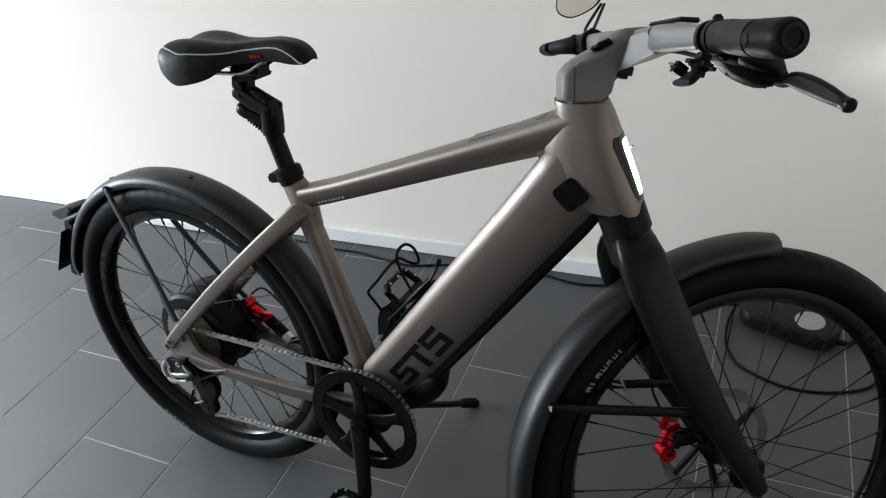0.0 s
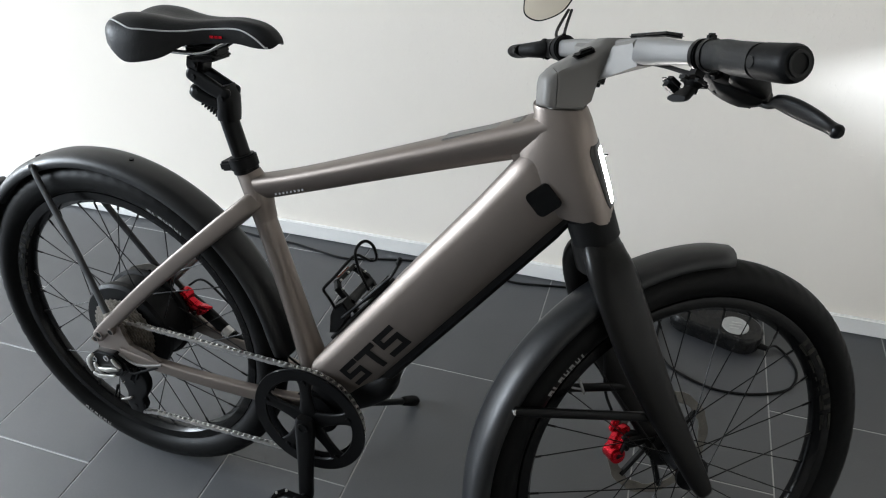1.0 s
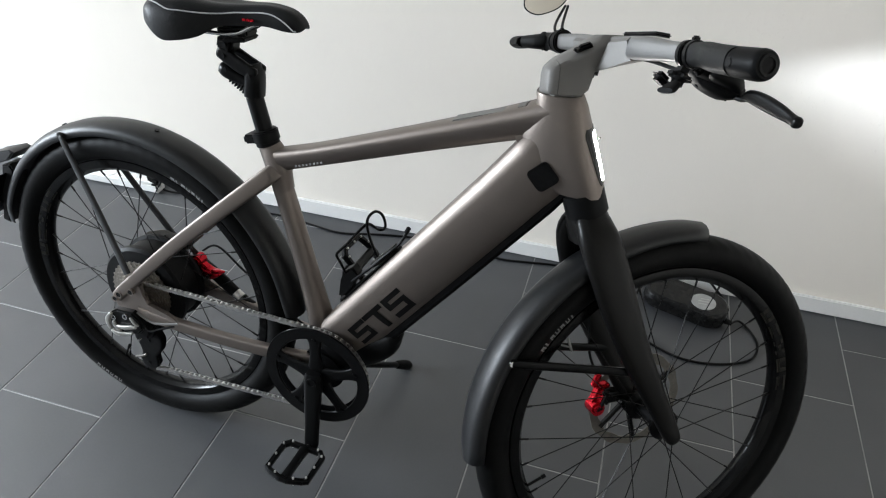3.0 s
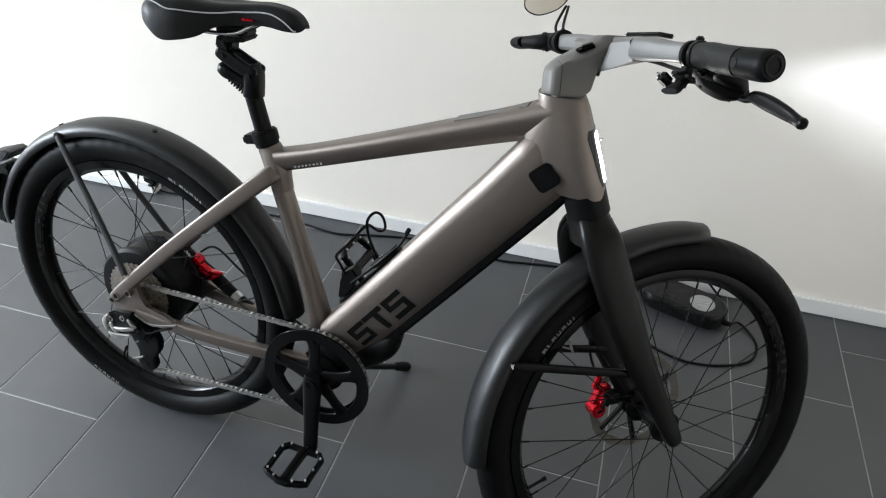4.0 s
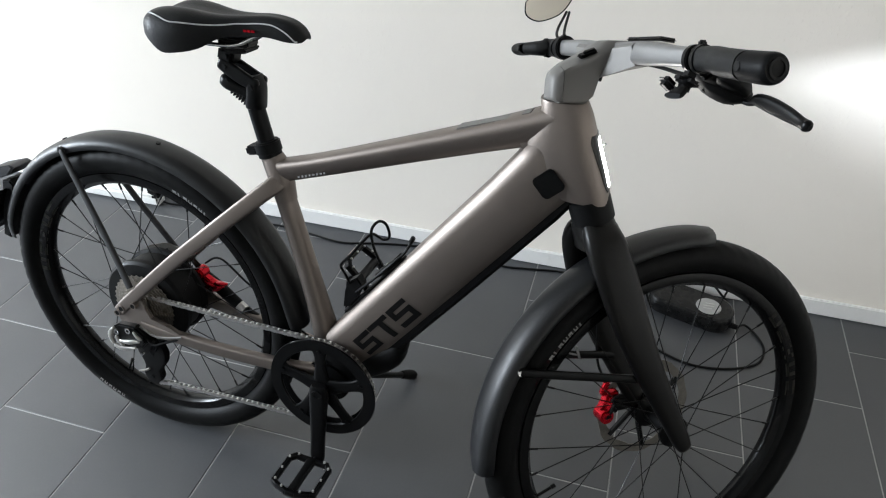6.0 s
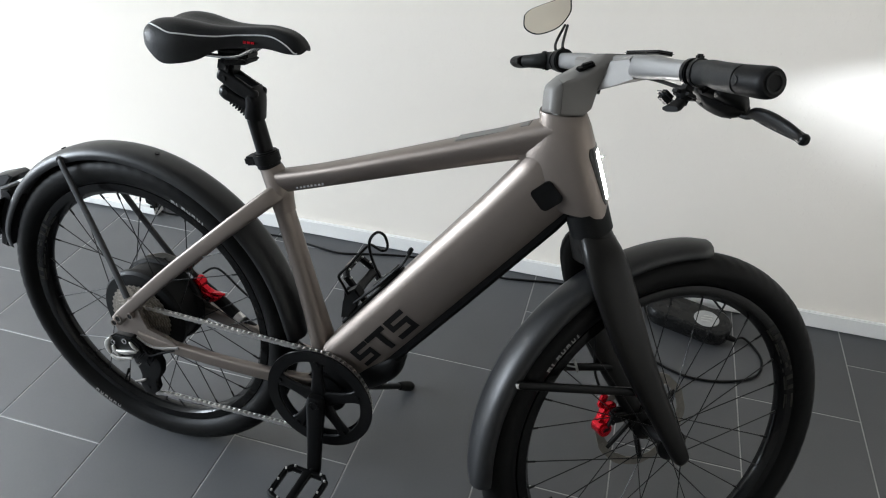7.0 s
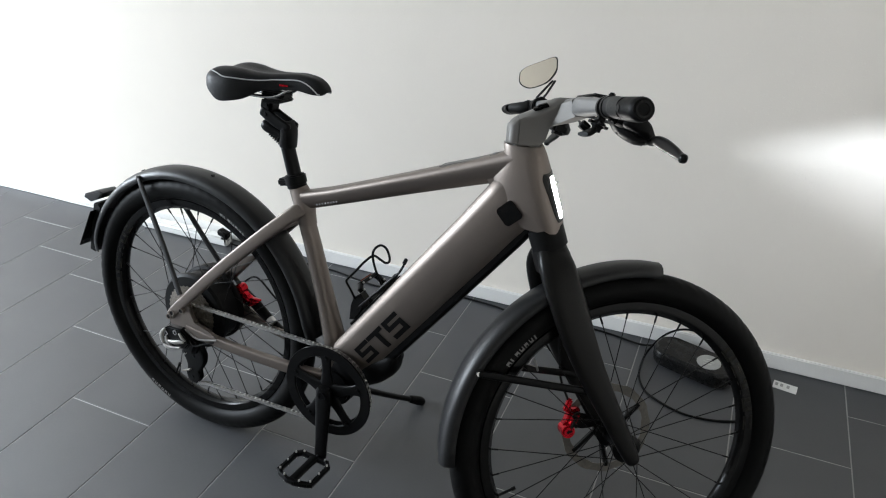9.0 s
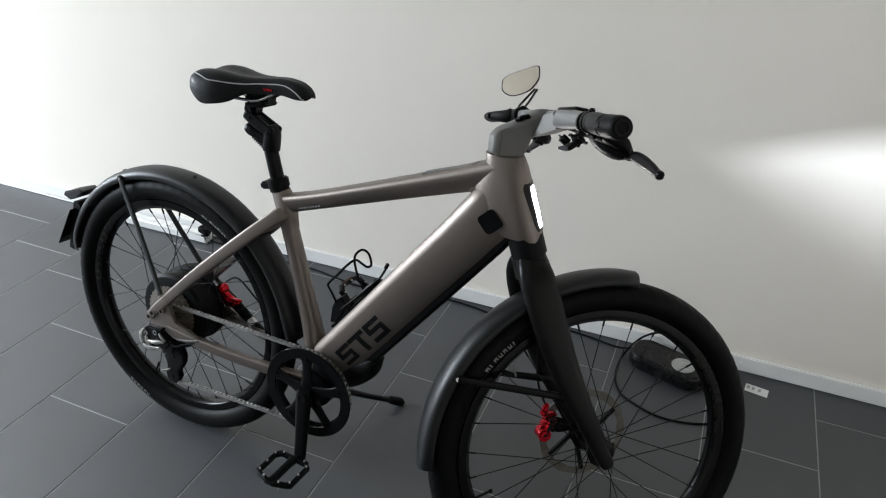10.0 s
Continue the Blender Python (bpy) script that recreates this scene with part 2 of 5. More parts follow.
def pipe(bm, pts, r, seg=8, n=6, closed=False):
    """A round wire or hose through the points."""
    path = [V(p) for p in smooth_path([tuple(p) for p in pts], n)]
    t0 = (path[1] - path[0]).normalized()
    nm = t0.orthogonal().normalized()
    rings = []
    for i, p in enumerate(path):
        t = (path[min(i + 1, len(path) - 1)] - path[max(i - 1, 0)]).normalized()
        nm = (nm - t * nm.dot(t)).normalized()
        bn = t.cross(nm)
        rr = r[0] + (r[1] - r[0]) * i / (len(path) - 1) if isinstance(r, tuple) else r
        rings.append([p + nm * (rr * math.cos(2 * math.pi * j / seg)) + bn * (rr * math.sin(2 * math.pi * j / seg)) for j in range(seg)])
    return loft(bm, rings)


def revolve(bm, profile, centre, n=96, start=0.0, sweep=360.0, wobble=None):
    """A closed profile of (radius, sideways) turned about the sideways axis through centre (x, z)."""
    full = sweep >= 360
    steps = n if full else n + 1
    rings = []
    for i in range(steps):
        a = radians(start + sweep * i / n)
        ring = []
        for j, (r, v) in enumerate(profile):
            if wobble:
                r, v = wobble(i, j, r, v)
            ring.append(V((centre[0] + r * math.cos(a), v, centre[1] + r * math.sin(a))))
        rings.append(ring)
    return loft(bm, rings, cap=not full, closed=full)


def plate(bm, outline, v0, v1, bevel=0.002):
    """A flat plate: an outline of (x, z) between two sideways offsets."""
    a = [bm.verts.new((x, v0, z)) for x, z in outline]
    b = [bm.verts.new((x, v1, z)) for x, z in outline]
    k = len(a)
    faces = [bm.faces.new(a), bm.faces.new(list(reversed(b)))]
    faces += [bm.faces.new((a[i], b[i], b[(i + 1) % k], a[(i + 1) % k])) for i in range(k)]
    if bevel:
        edges = {e for f in faces[:2] for e in f.edges}
        bmesh.ops.bevel(bm, geom=list(edges), offset=bevel, segments=2, affect="EDGES", clamp_overlap=True)
    return bm


def block(bm, m, size, bevel=0.002, seg=2):
    """A box with rounded edges, at the pose m."""
    made = bmesh.ops.create_cube(bm, size=1.0, matrix=m @ Matrix.Diagonal((*size, 1)))
    if bevel:
        edges = {e for v in made["verts"] for e in v.link_edges}
        bmesh.ops.bevel(bm, geom=list(edges), offset=bevel, segments=seg, affect="EDGES", clamp_overlap=True)
    return bm


def disc(bm, centre, axis, r, depth, seg=24, r2=None, bevel=0.0):
    q = V(axis).normalized().to_track_quat("Z", "Y").to_matrix().to_4x4()
    made = bmesh.ops.create_cone(bm, cap_ends=True, segments=seg, radius1=r, radius2=r if r2 is None else r2, depth=depth, matrix=Matrix.Translation(centre) @ q)
    if bevel:
        edges = {e for v in made["verts"] for e in v.link_edges if len(e.link_faces) == 2 and any(len(f.verts) > 4 for f in e.link_faces)}
        bmesh.ops.bevel(bm, geom=list(edges), offset=bevel, segments=2, affect="EDGES", clamp_overlap=True)
    return bm


def box_ob(name, lo, hi, material, parent=None, bevel=0.0):
    bm = bmesh.new()
    block(bm, Matrix.Translation([(a + b) / 2 for a, b in zip(lo, hi)]), [b - a for a, b in zip(lo, hi)], bevel)
    return part(name, bm, material, parent)


# ---- the room ----
WALL_Y, WEST, EAST, SOUTH, TOP = 0.859, -5.6, 3.0, -5.0, 2.5
floor = tagged(box_ob("floor", (WEST - 0.2, SOUTH - 0.2, -0.12), (EAST + 0.2, WALL_Y + 0.2, -0.0012), GROUT), "dark slate-grey floor tiles with pale grout joints", "floor", kind="structure")
tagged(box_ob("wall_north", (WEST - 0.2, WALL_Y, -0.002), (EAST + 0.2, WALL_Y + 0.2, TOP), PLASTER), "white roughcast plaster wall behind the bicycle", "wall", kind="structure")
tagged(box_ob("wall_east", (EAST, SOUTH, -0.002), (EAST + 0.2, WALL_Y, TOP), PLASTER), "plain white plaster wall", "wall", kind="structure")
tagged(box_ob("ceiling", (WEST - 0.2, SOUTH - 0.2, TOP), (EAST + 0.2, WALL_Y + 0.2, TOP + 0.2), CEIL), "plain white painted ceiling", "ceiling", kind="structure")


def wall_with_opening(name, along, fixed, a0, a1, o0, o1, z0, z1):
    """A wall 0.2 m thick with one opening through it."""
    bm = bmesh.new()
    for lo, hi, b, t in ((a0, o0, -0.002, TOP), (o1, a1, -0.002, TOP), (o0, o1, z1, TOP), (o0, o1, -0.002, z0)):
        if t - b > 0.01:
            c, s = ((fixed, (lo + hi) / 2, (b + t) / 2), (0.2, hi - lo, t - b)) if along == "y" else (((lo + hi) / 2, fixed, (b + t) / 2), (hi - lo, 0.2, t - b))
            block(bm, Matrix.Translation(c), s, 0)
    return tagged(part(name, bm, PLASTER, None), "plain white plaster wall with an opening for daylight", "wall", kind="structure")


wall_with_opening("wall_west", "y", WEST - 0.1, SOUTH, WALL_Y, -2.68, -0.02, 0.9, 2.45)
# unseen wall, made grey-brown to hold back fill light from the south
tagged(box_ob("wall_south", (WEST - 0.2, SOUTH - 0.2, -0.002), (EAST + 0.2, SOUTH, TOP), GREYWALL), "unseen grey-brown wall added to keep bounce light low", "wall", kind="structure")


def glazing(name, along, fixed, a0, a1, z0, z1, label):
    """A glazed frame in an opening: four bars and a pane."""
    bm = bmesh.new()
    w = 0.06
    for lo, hi, b, t in ((a0, a0 + w, z0, z1), (a1 - w, a1, z0, z1), (a0 + w, a1 - w, z0, z0 + w), (a0 + w, a1 - w, z1 - w, z1), ((a0 + a1) / 2 - w / 2, (a0 + a1) / 2 + w / 2, z0 + w, z1 - w)):
        c, s = ((fixed, (lo + hi) / 2, (b + t) / 2), (0.07, hi - lo, t - b)) if along == "y" else (((lo + hi) / 2, fixed, (b + t) / 2), (hi - lo, 0.07, t - b))
        block(bm, Matrix.Translation(c), s, 0.004)
    ob = tagged(part(name, bm, WHITEPL, None), label, "window", kind="structure")
    bm = bmesh.new()
    c, s = ((fixed, (a0 + a1) / 2, (z0 + z1) / 2), (0.008, a1 - a0 - 0.1, z1 - z0 - 0.1)) if along == "y" else (((a0 + a1) / 2, fixed, (z0 + z1) / 2), (a1 - a0 - 0.1, 0.008, z1 - z0 - 0.1))
    block(bm, Matrix.Translation(c), s, 0)
    pane = part("pane", bm, GLASS, ob)
    pane.visible_shadow = False


glazing("window_1", "y", WEST - 0.1, -2.68, -0.02, 0.9, 2.45, "white framed window that lets in daylight")
bm = bmesh.new()
block(bm, Matrix.Translation(((EAST + WEST) / 2, WALL_Y - 0.006, 0.029)), (EAST - WEST, 0.012, 0.055), 0.003)
for x in (-0.62, 0.33, 0.62, 0.98):
    disc(bm, (x, WALL_Y - 0.0125, 0.034), (0, 1, 0), 0.003, 0.002, 10)
tagged(part("baseboard", bm, BASEBOARD, None), "low white painted baseboard along the plaster wall", "baseboard", kind="structure")
box_ob("ground", (-60, -60, -0.4), (60, 60, -0.2), GROUT)
tagged(bpy.data.objects["ground"], "pale paved ground outside", "ground", kind="structure")

# ---- the bicycle ----
# Built upright along +x with the rear contact at the origin, then leant on its kickstand; the front end is turned to the left.
RW = 0.3586
WB = 1.118
HEAD = radians(68.5)
LEANED, YAW, STEER = radians(8.1), radians(-2.3), radians(39.4)
u = V((math.cos(YAW), math.sin(YAW), 0))
v0 = V((-math.sin(YAW), math.cos(YAW), 0))
up = V((0, 0, 1))
vv = v0 * math.cos(LEANED) - up * math.sin(LEANED)
ww = up * math.cos(LEANED) + v0 * math.sin(LEANED)
BIKE = Matrix(((u.x, vv.x, ww.x, -0.4535), (u.y, vv.y, ww.y, -0.0246), (u.z, vv.z, ww.z, 0.003), (0, 0, 0, 1)))
PIVOT = V((WB - 0.045 * math.sin(HEAD), 0, RW - 0.045 * math.cos(HEAD)))
AXIS = V((-math.cos(HEAD), 0, math.sin(HEAD)))
TURNED = Matrix.Translation(PIVOT) @ Matrix.Rotation(STEER, 4, AXIS) @ Matrix.Translation(-PIVOT)
# the front wheel as it sits in the turned fork, with its tyre on the floor
FRONT = TURNED @ Matrix.Translation((WB + 0.001, 0.0067, RW - 0.0119)) @ Matrix.Rotation(radians(1.6), 4, "X") @ Matrix.Translation((-WB, 0, -RW))

bike = tagged(new("electric_bicycle"), "taupe metallic electric bicycle leaning on its kickstand beside the white wall", "bicycle")
bike.matrix_world = BIKE


def on_axis(z):
    """The point of the steering axis at the height z."""
    return PIVOT + AXIS * ((z - PIVOT.z) / AXIS.z)


def wheel(name, cx, m, label, spokes, flange_r, flange_v, hub):
    """A wheel: rim with tyre, spokes, nipples and hub as its pieces."""
    rim = bmesh.new()
    revolve(rim, [(0.300, -0.0175), (0.303, -0.0135), (0.296, -0.010), (0.292, 0.0), (0.296, 0.010), (0.303, 0.0135), (0.300, 0.0175), (0.290, 0.0175), (0.2832, 0.0165), (0.2738, 0.004), (0.2738, -0.004), (0.2832, -0.0165), (0.290, -0.0175)], (cx, RW), 120)
    w = part(name, rim, RIMBLACK, bike, label, m)
    # tyre with grooved shoulders
    prof = []
    ring_r, tube_r = (0.3285, 0.0305) if cx > 0.5 else (0.329, 0.0315)
    for i in range(28):
        a = 2 * math.pi * i / 28
        prof.append((ring_r + tube_r * math.cos(a), tube_r * math.sin(a)))

    def tread(i, j, r, v):
        j = j if j <= 14 else 28 - j
        if 2 <= j <= 5 and (i + j) % 4 == 0:
            return r - 0.0016, v * 0.985
        if j in (0, 1) and (i + 2 * j) % 8 == 0:
            return r - 0.0010, v
        return r, v

    bm = bmesh.new()
    revolve(bm, prof, (cx, RW), 288, wobble=tread)
    part("tyre", bm, RUBBER, w, "black road tyre with grooved shoulders", m, angle=70)
    # printed marks on the tyre wall
    for a0, widths, mat in ((148 if cx > 0.5 else 69, (4.5, 1.6, 4.5, 4.5, 4, 4, 1.6), PRINT), (326 if cx > 0.5 else 248, (4, 4, 4, 4, 4, 4), DIMPRINT)):
        bm = bmesh.new()
        a = a0
        for k, wd in enumerate(widths):
            n = 4
            lo, hi = (0.307, 0.3195) if mat is PRINT else ((0.325, 0.3345) if cx < 0.5 else (0.342, 0.351))
            rows = []
            for j in range(n + 1):
                t = radians(a - wd * 0.36 * j / n)
                row = []
                for rr in (lo, (lo + hi) / 2, hi):
                    side = math.sqrt(max(0.0, 1 - ((rr - ring_r) / tube_r) ** 2)) * tube_r + 0.0006
                    row.append(bm.verts.new((cx + rr * math.cos(t), -side, RW + rr * math.sin(t))))
                rows.append(row)
            for r0, r1 in zip(rows, rows[1:]):
                for j in range(2):
                    if not (wd > 2 and 0 < rows.index(r0) < n - 1 and j == k % 2):
                        bm.faces.new((r0[j], r0[j + 1], r1[j + 1], r1[j]))
            a -= 2.3
        part("tyre_print", bm, mat, w, "pale grey printed mark on the tyre wall", m)
    # rim decals
    for a0 in (6,) if cx > 0.5 else (138,):
        for k in range(5):
            bm = bmesh.new()
            for d0, wide, r0, r1 in (((0.0, 1.5, 0.280, 0.2985), (1.6, 3.4, 0.2935, 0.2985), (1.6, 3.4, 0.280, 0.285)), ((0.0, 1.5, 0.280, 0.2985), (3.6, 1.5, 0.280, 0.2985), (1.6, 1.9, 0.287, 0.292)), ((0.0, 5.0, 0.280, 0.285), (0.0, 1.4, 0.286, 0.2985), (3.6, 1.4, 0.286, 0.2985)))[(k * 2) % 3]:
                side = lambda r: -(0.0182 - 0.45 * max(0.0, 0.2875 - r))
                revolve(bm, [(r1, side(r1)), (r0, side(r0)), (r0, side(r0) + 0.0004), (r1, side(r1) + 0.0004)], (cx, RW), 4, a0 + k * 8.4 + d0 * 1.25, wide * 1.25)
            part("rim_mark", bm, RIMMARK, w, "dull olive-grey mark on the rim", m)
    # spokes
    for i in range(spokes):
        side = 1 if i % 2 else -1
        a = 2 * math.pi * i / spokes + radians(3.5 if cx > 0.5 else 8.7)
        lead = (0.9 if (i // 2) % 2 else -0.9) * (0.55 if flange_r > 0.05 else 1.25)
        p = V((cx + flange_r * math.cos(a + lead), side * flange_v, RW + flange_r * math.sin(a + lead)))
        e = V((cx + 0.2735 * math.cos(a), side * 0.003, RW + 0.2735 * math.sin(a)))
        bm = bmesh.new()
        pipe(bm, [p, e], 0.00105, 6, 1)
        pipe(bm, [e + (p - e).normalized() * 0.014, e], 0.0021, 6, 1)
        part("spoke", bm, BLACK, w, m=m)
    hub(w)
    # pale tag on a spoke
    a = radians(141 if cx > 0.5 else 48)
    bm = bmesh.new()
    o = V((cx, -0.004, RW))
    d = V((math.cos(a), 0, math.sin(a)))
    t = V((-d.z, 0, d.x))
    block(bm, Matrix.Translation(o + d * 0.258) @ Matrix.Rotation(-a + 0.5, 4, "Y"), (0.030, 0.004, 0.004), 0.001)
    block(bm, Matrix.Translation(o + d * 0.262 + t * 0.006) @ Matrix.Rotation(-a - 0.4, 4, "Y"), (0.022, 0.003, 0.003), 0.001)
    part("spoke_tag", bm, PRINT, w, "pale tag on a spoke", m)
    # valve
    a = radians(206 if cx > 0.5 else 243)
    bm = bmesh.new()
    o = V((cx, 0, RW))
    d = V((math.cos(a), 0, math.sin(a)))
    pipe(bm, [o + d * 0.274, o + d * 0.243], 0.003, 8, 1)
    pipe(bm, [o + d * 0.245, o + d * 0.236], 0.0042, 8, 1)
    part("valve", bm, BLACK, w, m=m)
    return w


def rotor(bm, cx, v, r=0.1):
    revolve(bm, [(r, v - 0.001), (r, v + 0.001), (r - 0.016, v + 0.001), (r - 0.016, v - 0.001)], (cx, RW), 72, wobble=lambda i, j, rr, vx: (rr + (0.002 if i % 6 < 3 else 0) * (1 if j < 2 else -1), vx))
    for i in range(24):
        a = radians(15 * i)
        disc(bm, (cx + (r - 0.008) * math.cos(a), v, RW + (r - 0.008) * math.sin(a)), (0, 1, 0), 0.0025, 0.0034, 8)
    return bm


def rotor_carrier(w, cx, v, m=None, r=0.1):
    """A hub flange with six arms out to the rotor."""
    for i in range(6):
        bm = bmesh.new()
        a = radians(60 * i + 10)
        b = a + radians(28)
        pipe(bm, [(cx + 0.025 * math.cos(a), v, RW + 0.025 * math.sin(a)), (cx + (r - 0.012) * math.cos(b), v, RW + (r - 0.012) * math.sin(b))], 0.0058, 6, 1)
        part("rotor_arm", bm, BLACK, w, m=m)
    bm = bmesh.new()
    disc(bm, (cx, v, RW), (0, 1, 0), 0.03, 0.006, 30)
    part("rotor_carrier", bm, BLACK, w, m=m)


def rear_hub(w):
    bm = bmesh.new()
    revolve(bm, [(0.02, -0.038), (0.098, -0.034), (0.104, -0.028), (0.104, -0.016), (0.096, -0.012), (0.096, 0.030), (0.104, 0.034), (0.104, 0.042), (0.098, 0.046), (0.02, 0.056)], (0, RW), 72)
    part("hub_motor", bm, PLASTIC, w, "large matt black hub motor drum")
    bm = bmesh.new()
    for i in range(11):
        r = 0.073 - 0.0050 * i
        v = -0.0395 - 0.0025 * i
        teeth = max(22, int(r * 500))
        revolve(bm, [(r, v - 0.0008), (r, v + 0.0008), (r - 0.011, v + 0.0008), (r - 0.011, v - 0.0008)], (0, RW), teeth * 2, wobble=lambda k, j, rr, vx: (rr + (0.0035 if k % 2 else 0) * (j < 2), vx))
    part("cassette", bm, CASSETTE, w, "grey steel cassette of stacked sprockets", angle=25)
    bm = bmesh.new()
    rotor(bm, 0, 0.068, 0.1)
    part("brake_rotor", bm, ROTOR, w, "perforated steel brake rotor")
    rotor_carrier(w, 0, 0.068)


def front_hub(w):
    bm = bmesh.new()
    revolve(bm, [(0.012, -0.05), (0.018, -0.045), (0.03, -0.04), (0.03, -0.035), (0.018, -0.03), (0.016, 0.0), (0.018, 0.03), (0.032, 0.036), (0.032, 0.041), (0.02, 0.046), (0.012, 0.05)], (WB, RW), 40)
    part("hub", bm, BLACK, w, m=FRONT)
    bm = bmesh.new()
    rotor(bm, WB, 0.058, 0.1)
    part("brake_rotor", bm, ROTOR, w, "perforated steel brake rotor", FRONT)
    rotor_carrier(w, WB, 0.058, FRONT)
    bm = bmesh.new()
    disc(bm, (WB, -0.052, RW), (0, 1, 0), 0.011, 0.014, 20, bevel=0.002)
    disc(bm, (WB, -0.045, RW), (0, 1, 0), 0.016, 0.006, 20, bevel=0.001)
    part("axle", bm, CHROME, w, "bright steel axle end", FRONT)


wheel("rear_wheel", 0.0, None, "rear wheel with a black deep rim", 32, 0.106, 0.022, rear_hub)
wheel("front_wheel", WB, FRONT, "front wheel with a black rim, turned towards the wall", 28, 0.027, 0.037, front_hub)

# frame


def shaped_tube(bm, stations, n=5):
    """A tube with a flat top, eased upper edges and flanks that draw in below. Stations: (x, z, half height, half width)."""
    st = smooth_path(stations, n)
    rings = []
    for i, (x, z, hh, hw) in enumerate(st):
        p, q = st[max(i - 1, 0)], st[min(i + 1, len(st) - 1)]
        t = V((q[0] - p[0], 0, q[1] - p[1])).normalized()
        up_t = V((-t.z, 0, t.x))
        half = [(1.0, 0.0), (1.0, 0.60), (0.93, 0.78), (0.78, 0.92), (0.58, 0.99), (0.42, 1.0), (0.15, 0.95), (-0.15, 0.86), (-0.45, 0.73), (-0.72, 0.57), (-0.92, 0.38), (-1.0, 0.20), (-1.0, 0.0)]
        ring = half + [(a, -b) for a, b in half[-2:0:-1]]
        rings.append([V((x, b * hw, z)) + up_t * (a * hh) for a, b in ring])
    return loft(bm, rings)


bm = bmesh.new()
shaped_tube(bm, [(0.350, 0.7285, 0.0215, 0.0225), (0.37, 0.7345, 0.0205, 0.0225), (0.45, 0.760, 0.0200, 0.0235), (0.62, 0.8185, 0.0220, 0.0265), (0.76, 0.867, 0.0255, 0.030), (0.845, 0.897, 0.030, 0.033)])
part("top_tube", bm, PAINT, bike, angle=30)
bm = bmesh.new()
beam(bm, [(0.328, 0, 0.752, 0.0195, 0.0200), (0.336, 0, 0.735, 0.0225, 0.0218), (0.343, 0, 0.712, 0.0238, 0.0225), (0.347, 0, 0.690, 0.0215, 0.0215), (0.352, 0, 0.668, 0.0192, 0.0200)], k=2.3, n=4)
part("tube_lug", bm, PAINT, bike)
bm = bmesh.new()
D = V((0.62, 0, 0.785)).normalized()
NRM = V((-D.z, 0, D.x))


def down_section(s, hi, lo, half, chamfer):
    """A ring of the down tube at s along its upper edge, from hi above to lo below that edge."""
    o = V((0.801, 0, 0.853)) + D * s
    ring = []
    c, low = chamfer * 1.2, hi - lo
    for a, b in ((hi, 0), (hi, half - c * 1.1), (hi - c * 0.14, half - c * 0.80), (hi - c * 0.62, half - c * 0.36), (hi - c * 1.1, half - c * 0.10), (hi - c * 1.5, half), (lo + low * 0.58, half), (lo + low * 0.40, half - 0.0014), (lo + low * 0.25, half - 0.0040), (lo + low * 0.13, half - 0.0075), (lo + low * 0.05, half - 0.0112), (lo, half - 0.0155), (lo, 0)):
        ring.append((a, b))
    full = ring + [(a, -b) for a, b in ring[-2:0:-1]]
    return [o + NRM * a + V((0, b, 0)) for a, b in full]


loft(bm, [down_section(*s) for s in ((-0.640, -0.002, -0.050, 0.028, 0.011), (-0.610, 0.001, -0.080, 0.032, 0.012), (-0.585, 0.002, -0.1050, 0.0365, 0.0125), (-0.56, 0.002, -0.1060, 0.037, 0.0130), (-0.3, 0.002, -0.1060, 0.038, 0.0130), (-0.1, 0.002, -0.1050, 0.038, 0.0130), (-0.01, 0.005, -0.104, 0.0375, 0.0135), (0.018, 0.004, -0.097, 0.034, 0.011), (0.028, 0.0, -0.07, 0.03, 0.012))])
part("down_tube", bm, PAINT, bike, angle=34)
bm = bmesh.new()
plate(bm, [(0.780, 0.8665), (0.790, 0.8600), (0.798, 0.8545), (0.802, 0.8480), (0.800, 0.836), (0.85, 0.84), (0.85, 0.88)], -0.021, 0.021, 0.009)
part("gusset", bm, PAINT, bike, angle=50)
# head tube with its swelling into both tubes
bm = bmesh.new()
HEAD_ROWS = [(0.782, 0.0392, 0.050, 0.0345), (0.80, 0.0420, 0.073, 0.0365), (0.83, 0.0435, 0.085, 0.0385), (0.87, 0.0440, 0.075, 0.037), (0.900, 0.0445, 0.050, 0.035), (0.92, 0.0445, 0.034, 0.032), (0.9345, 0.0425, 0.0315, 0.0310), (0.9370, 0.041, 0.030, 0.0295)]


def head_point(z, a, grow=1.0):
    """A point of the head tube's skin at the height z, a radians round from the front."""
    rows = HEAD_ROWS
    for r0, r1 in zip(rows, rows[1:]):
        if z <= r1[0]:
            break
    t = (z - r0[0]) / (r1[0] - r0[0])
    f, b, half = [p + (q - p) * t for p, q in zip(r0[1:], r1[1:])]
    x, y = math.cos(a), math.sin(a)
    return on_axis(z) + V((math.copysign(abs(x) ** 0.8, x) * (f if x > 0 else b) * grow, math.copysign(abs(y) ** 0.8, y) * half * grow, 0))


loft(bm, [[head_point(r[0], 2 * math.pi * i / 40) for i in range(40)] for r in HEAD_ROWS])
part("head_tube", bm, PAINT, bike)
bm = bmesh.new()
beam(bm, [(0.323, 0, 0.758, 0.0190, 0.0195), (0.347, 0, 0.68, 0.0190, 0.02), (0.370, 0, 0.598, 0.0195, 0.021), (0.403, 0, 0.47, 0.0215, 0.024), (0.427, 0, 0.37, 0.025, 0.03), (0.441, 0, 0.30, 0.029, 0.034)], k=2.15, n=4)
part("seat_tube", bm, PAINT, bike)
bm = bmesh.new()
disc(bm, (0.442, 0, 0.283), (0, 1, 0), 0.050, 0.084, 32, bevel=0.006)
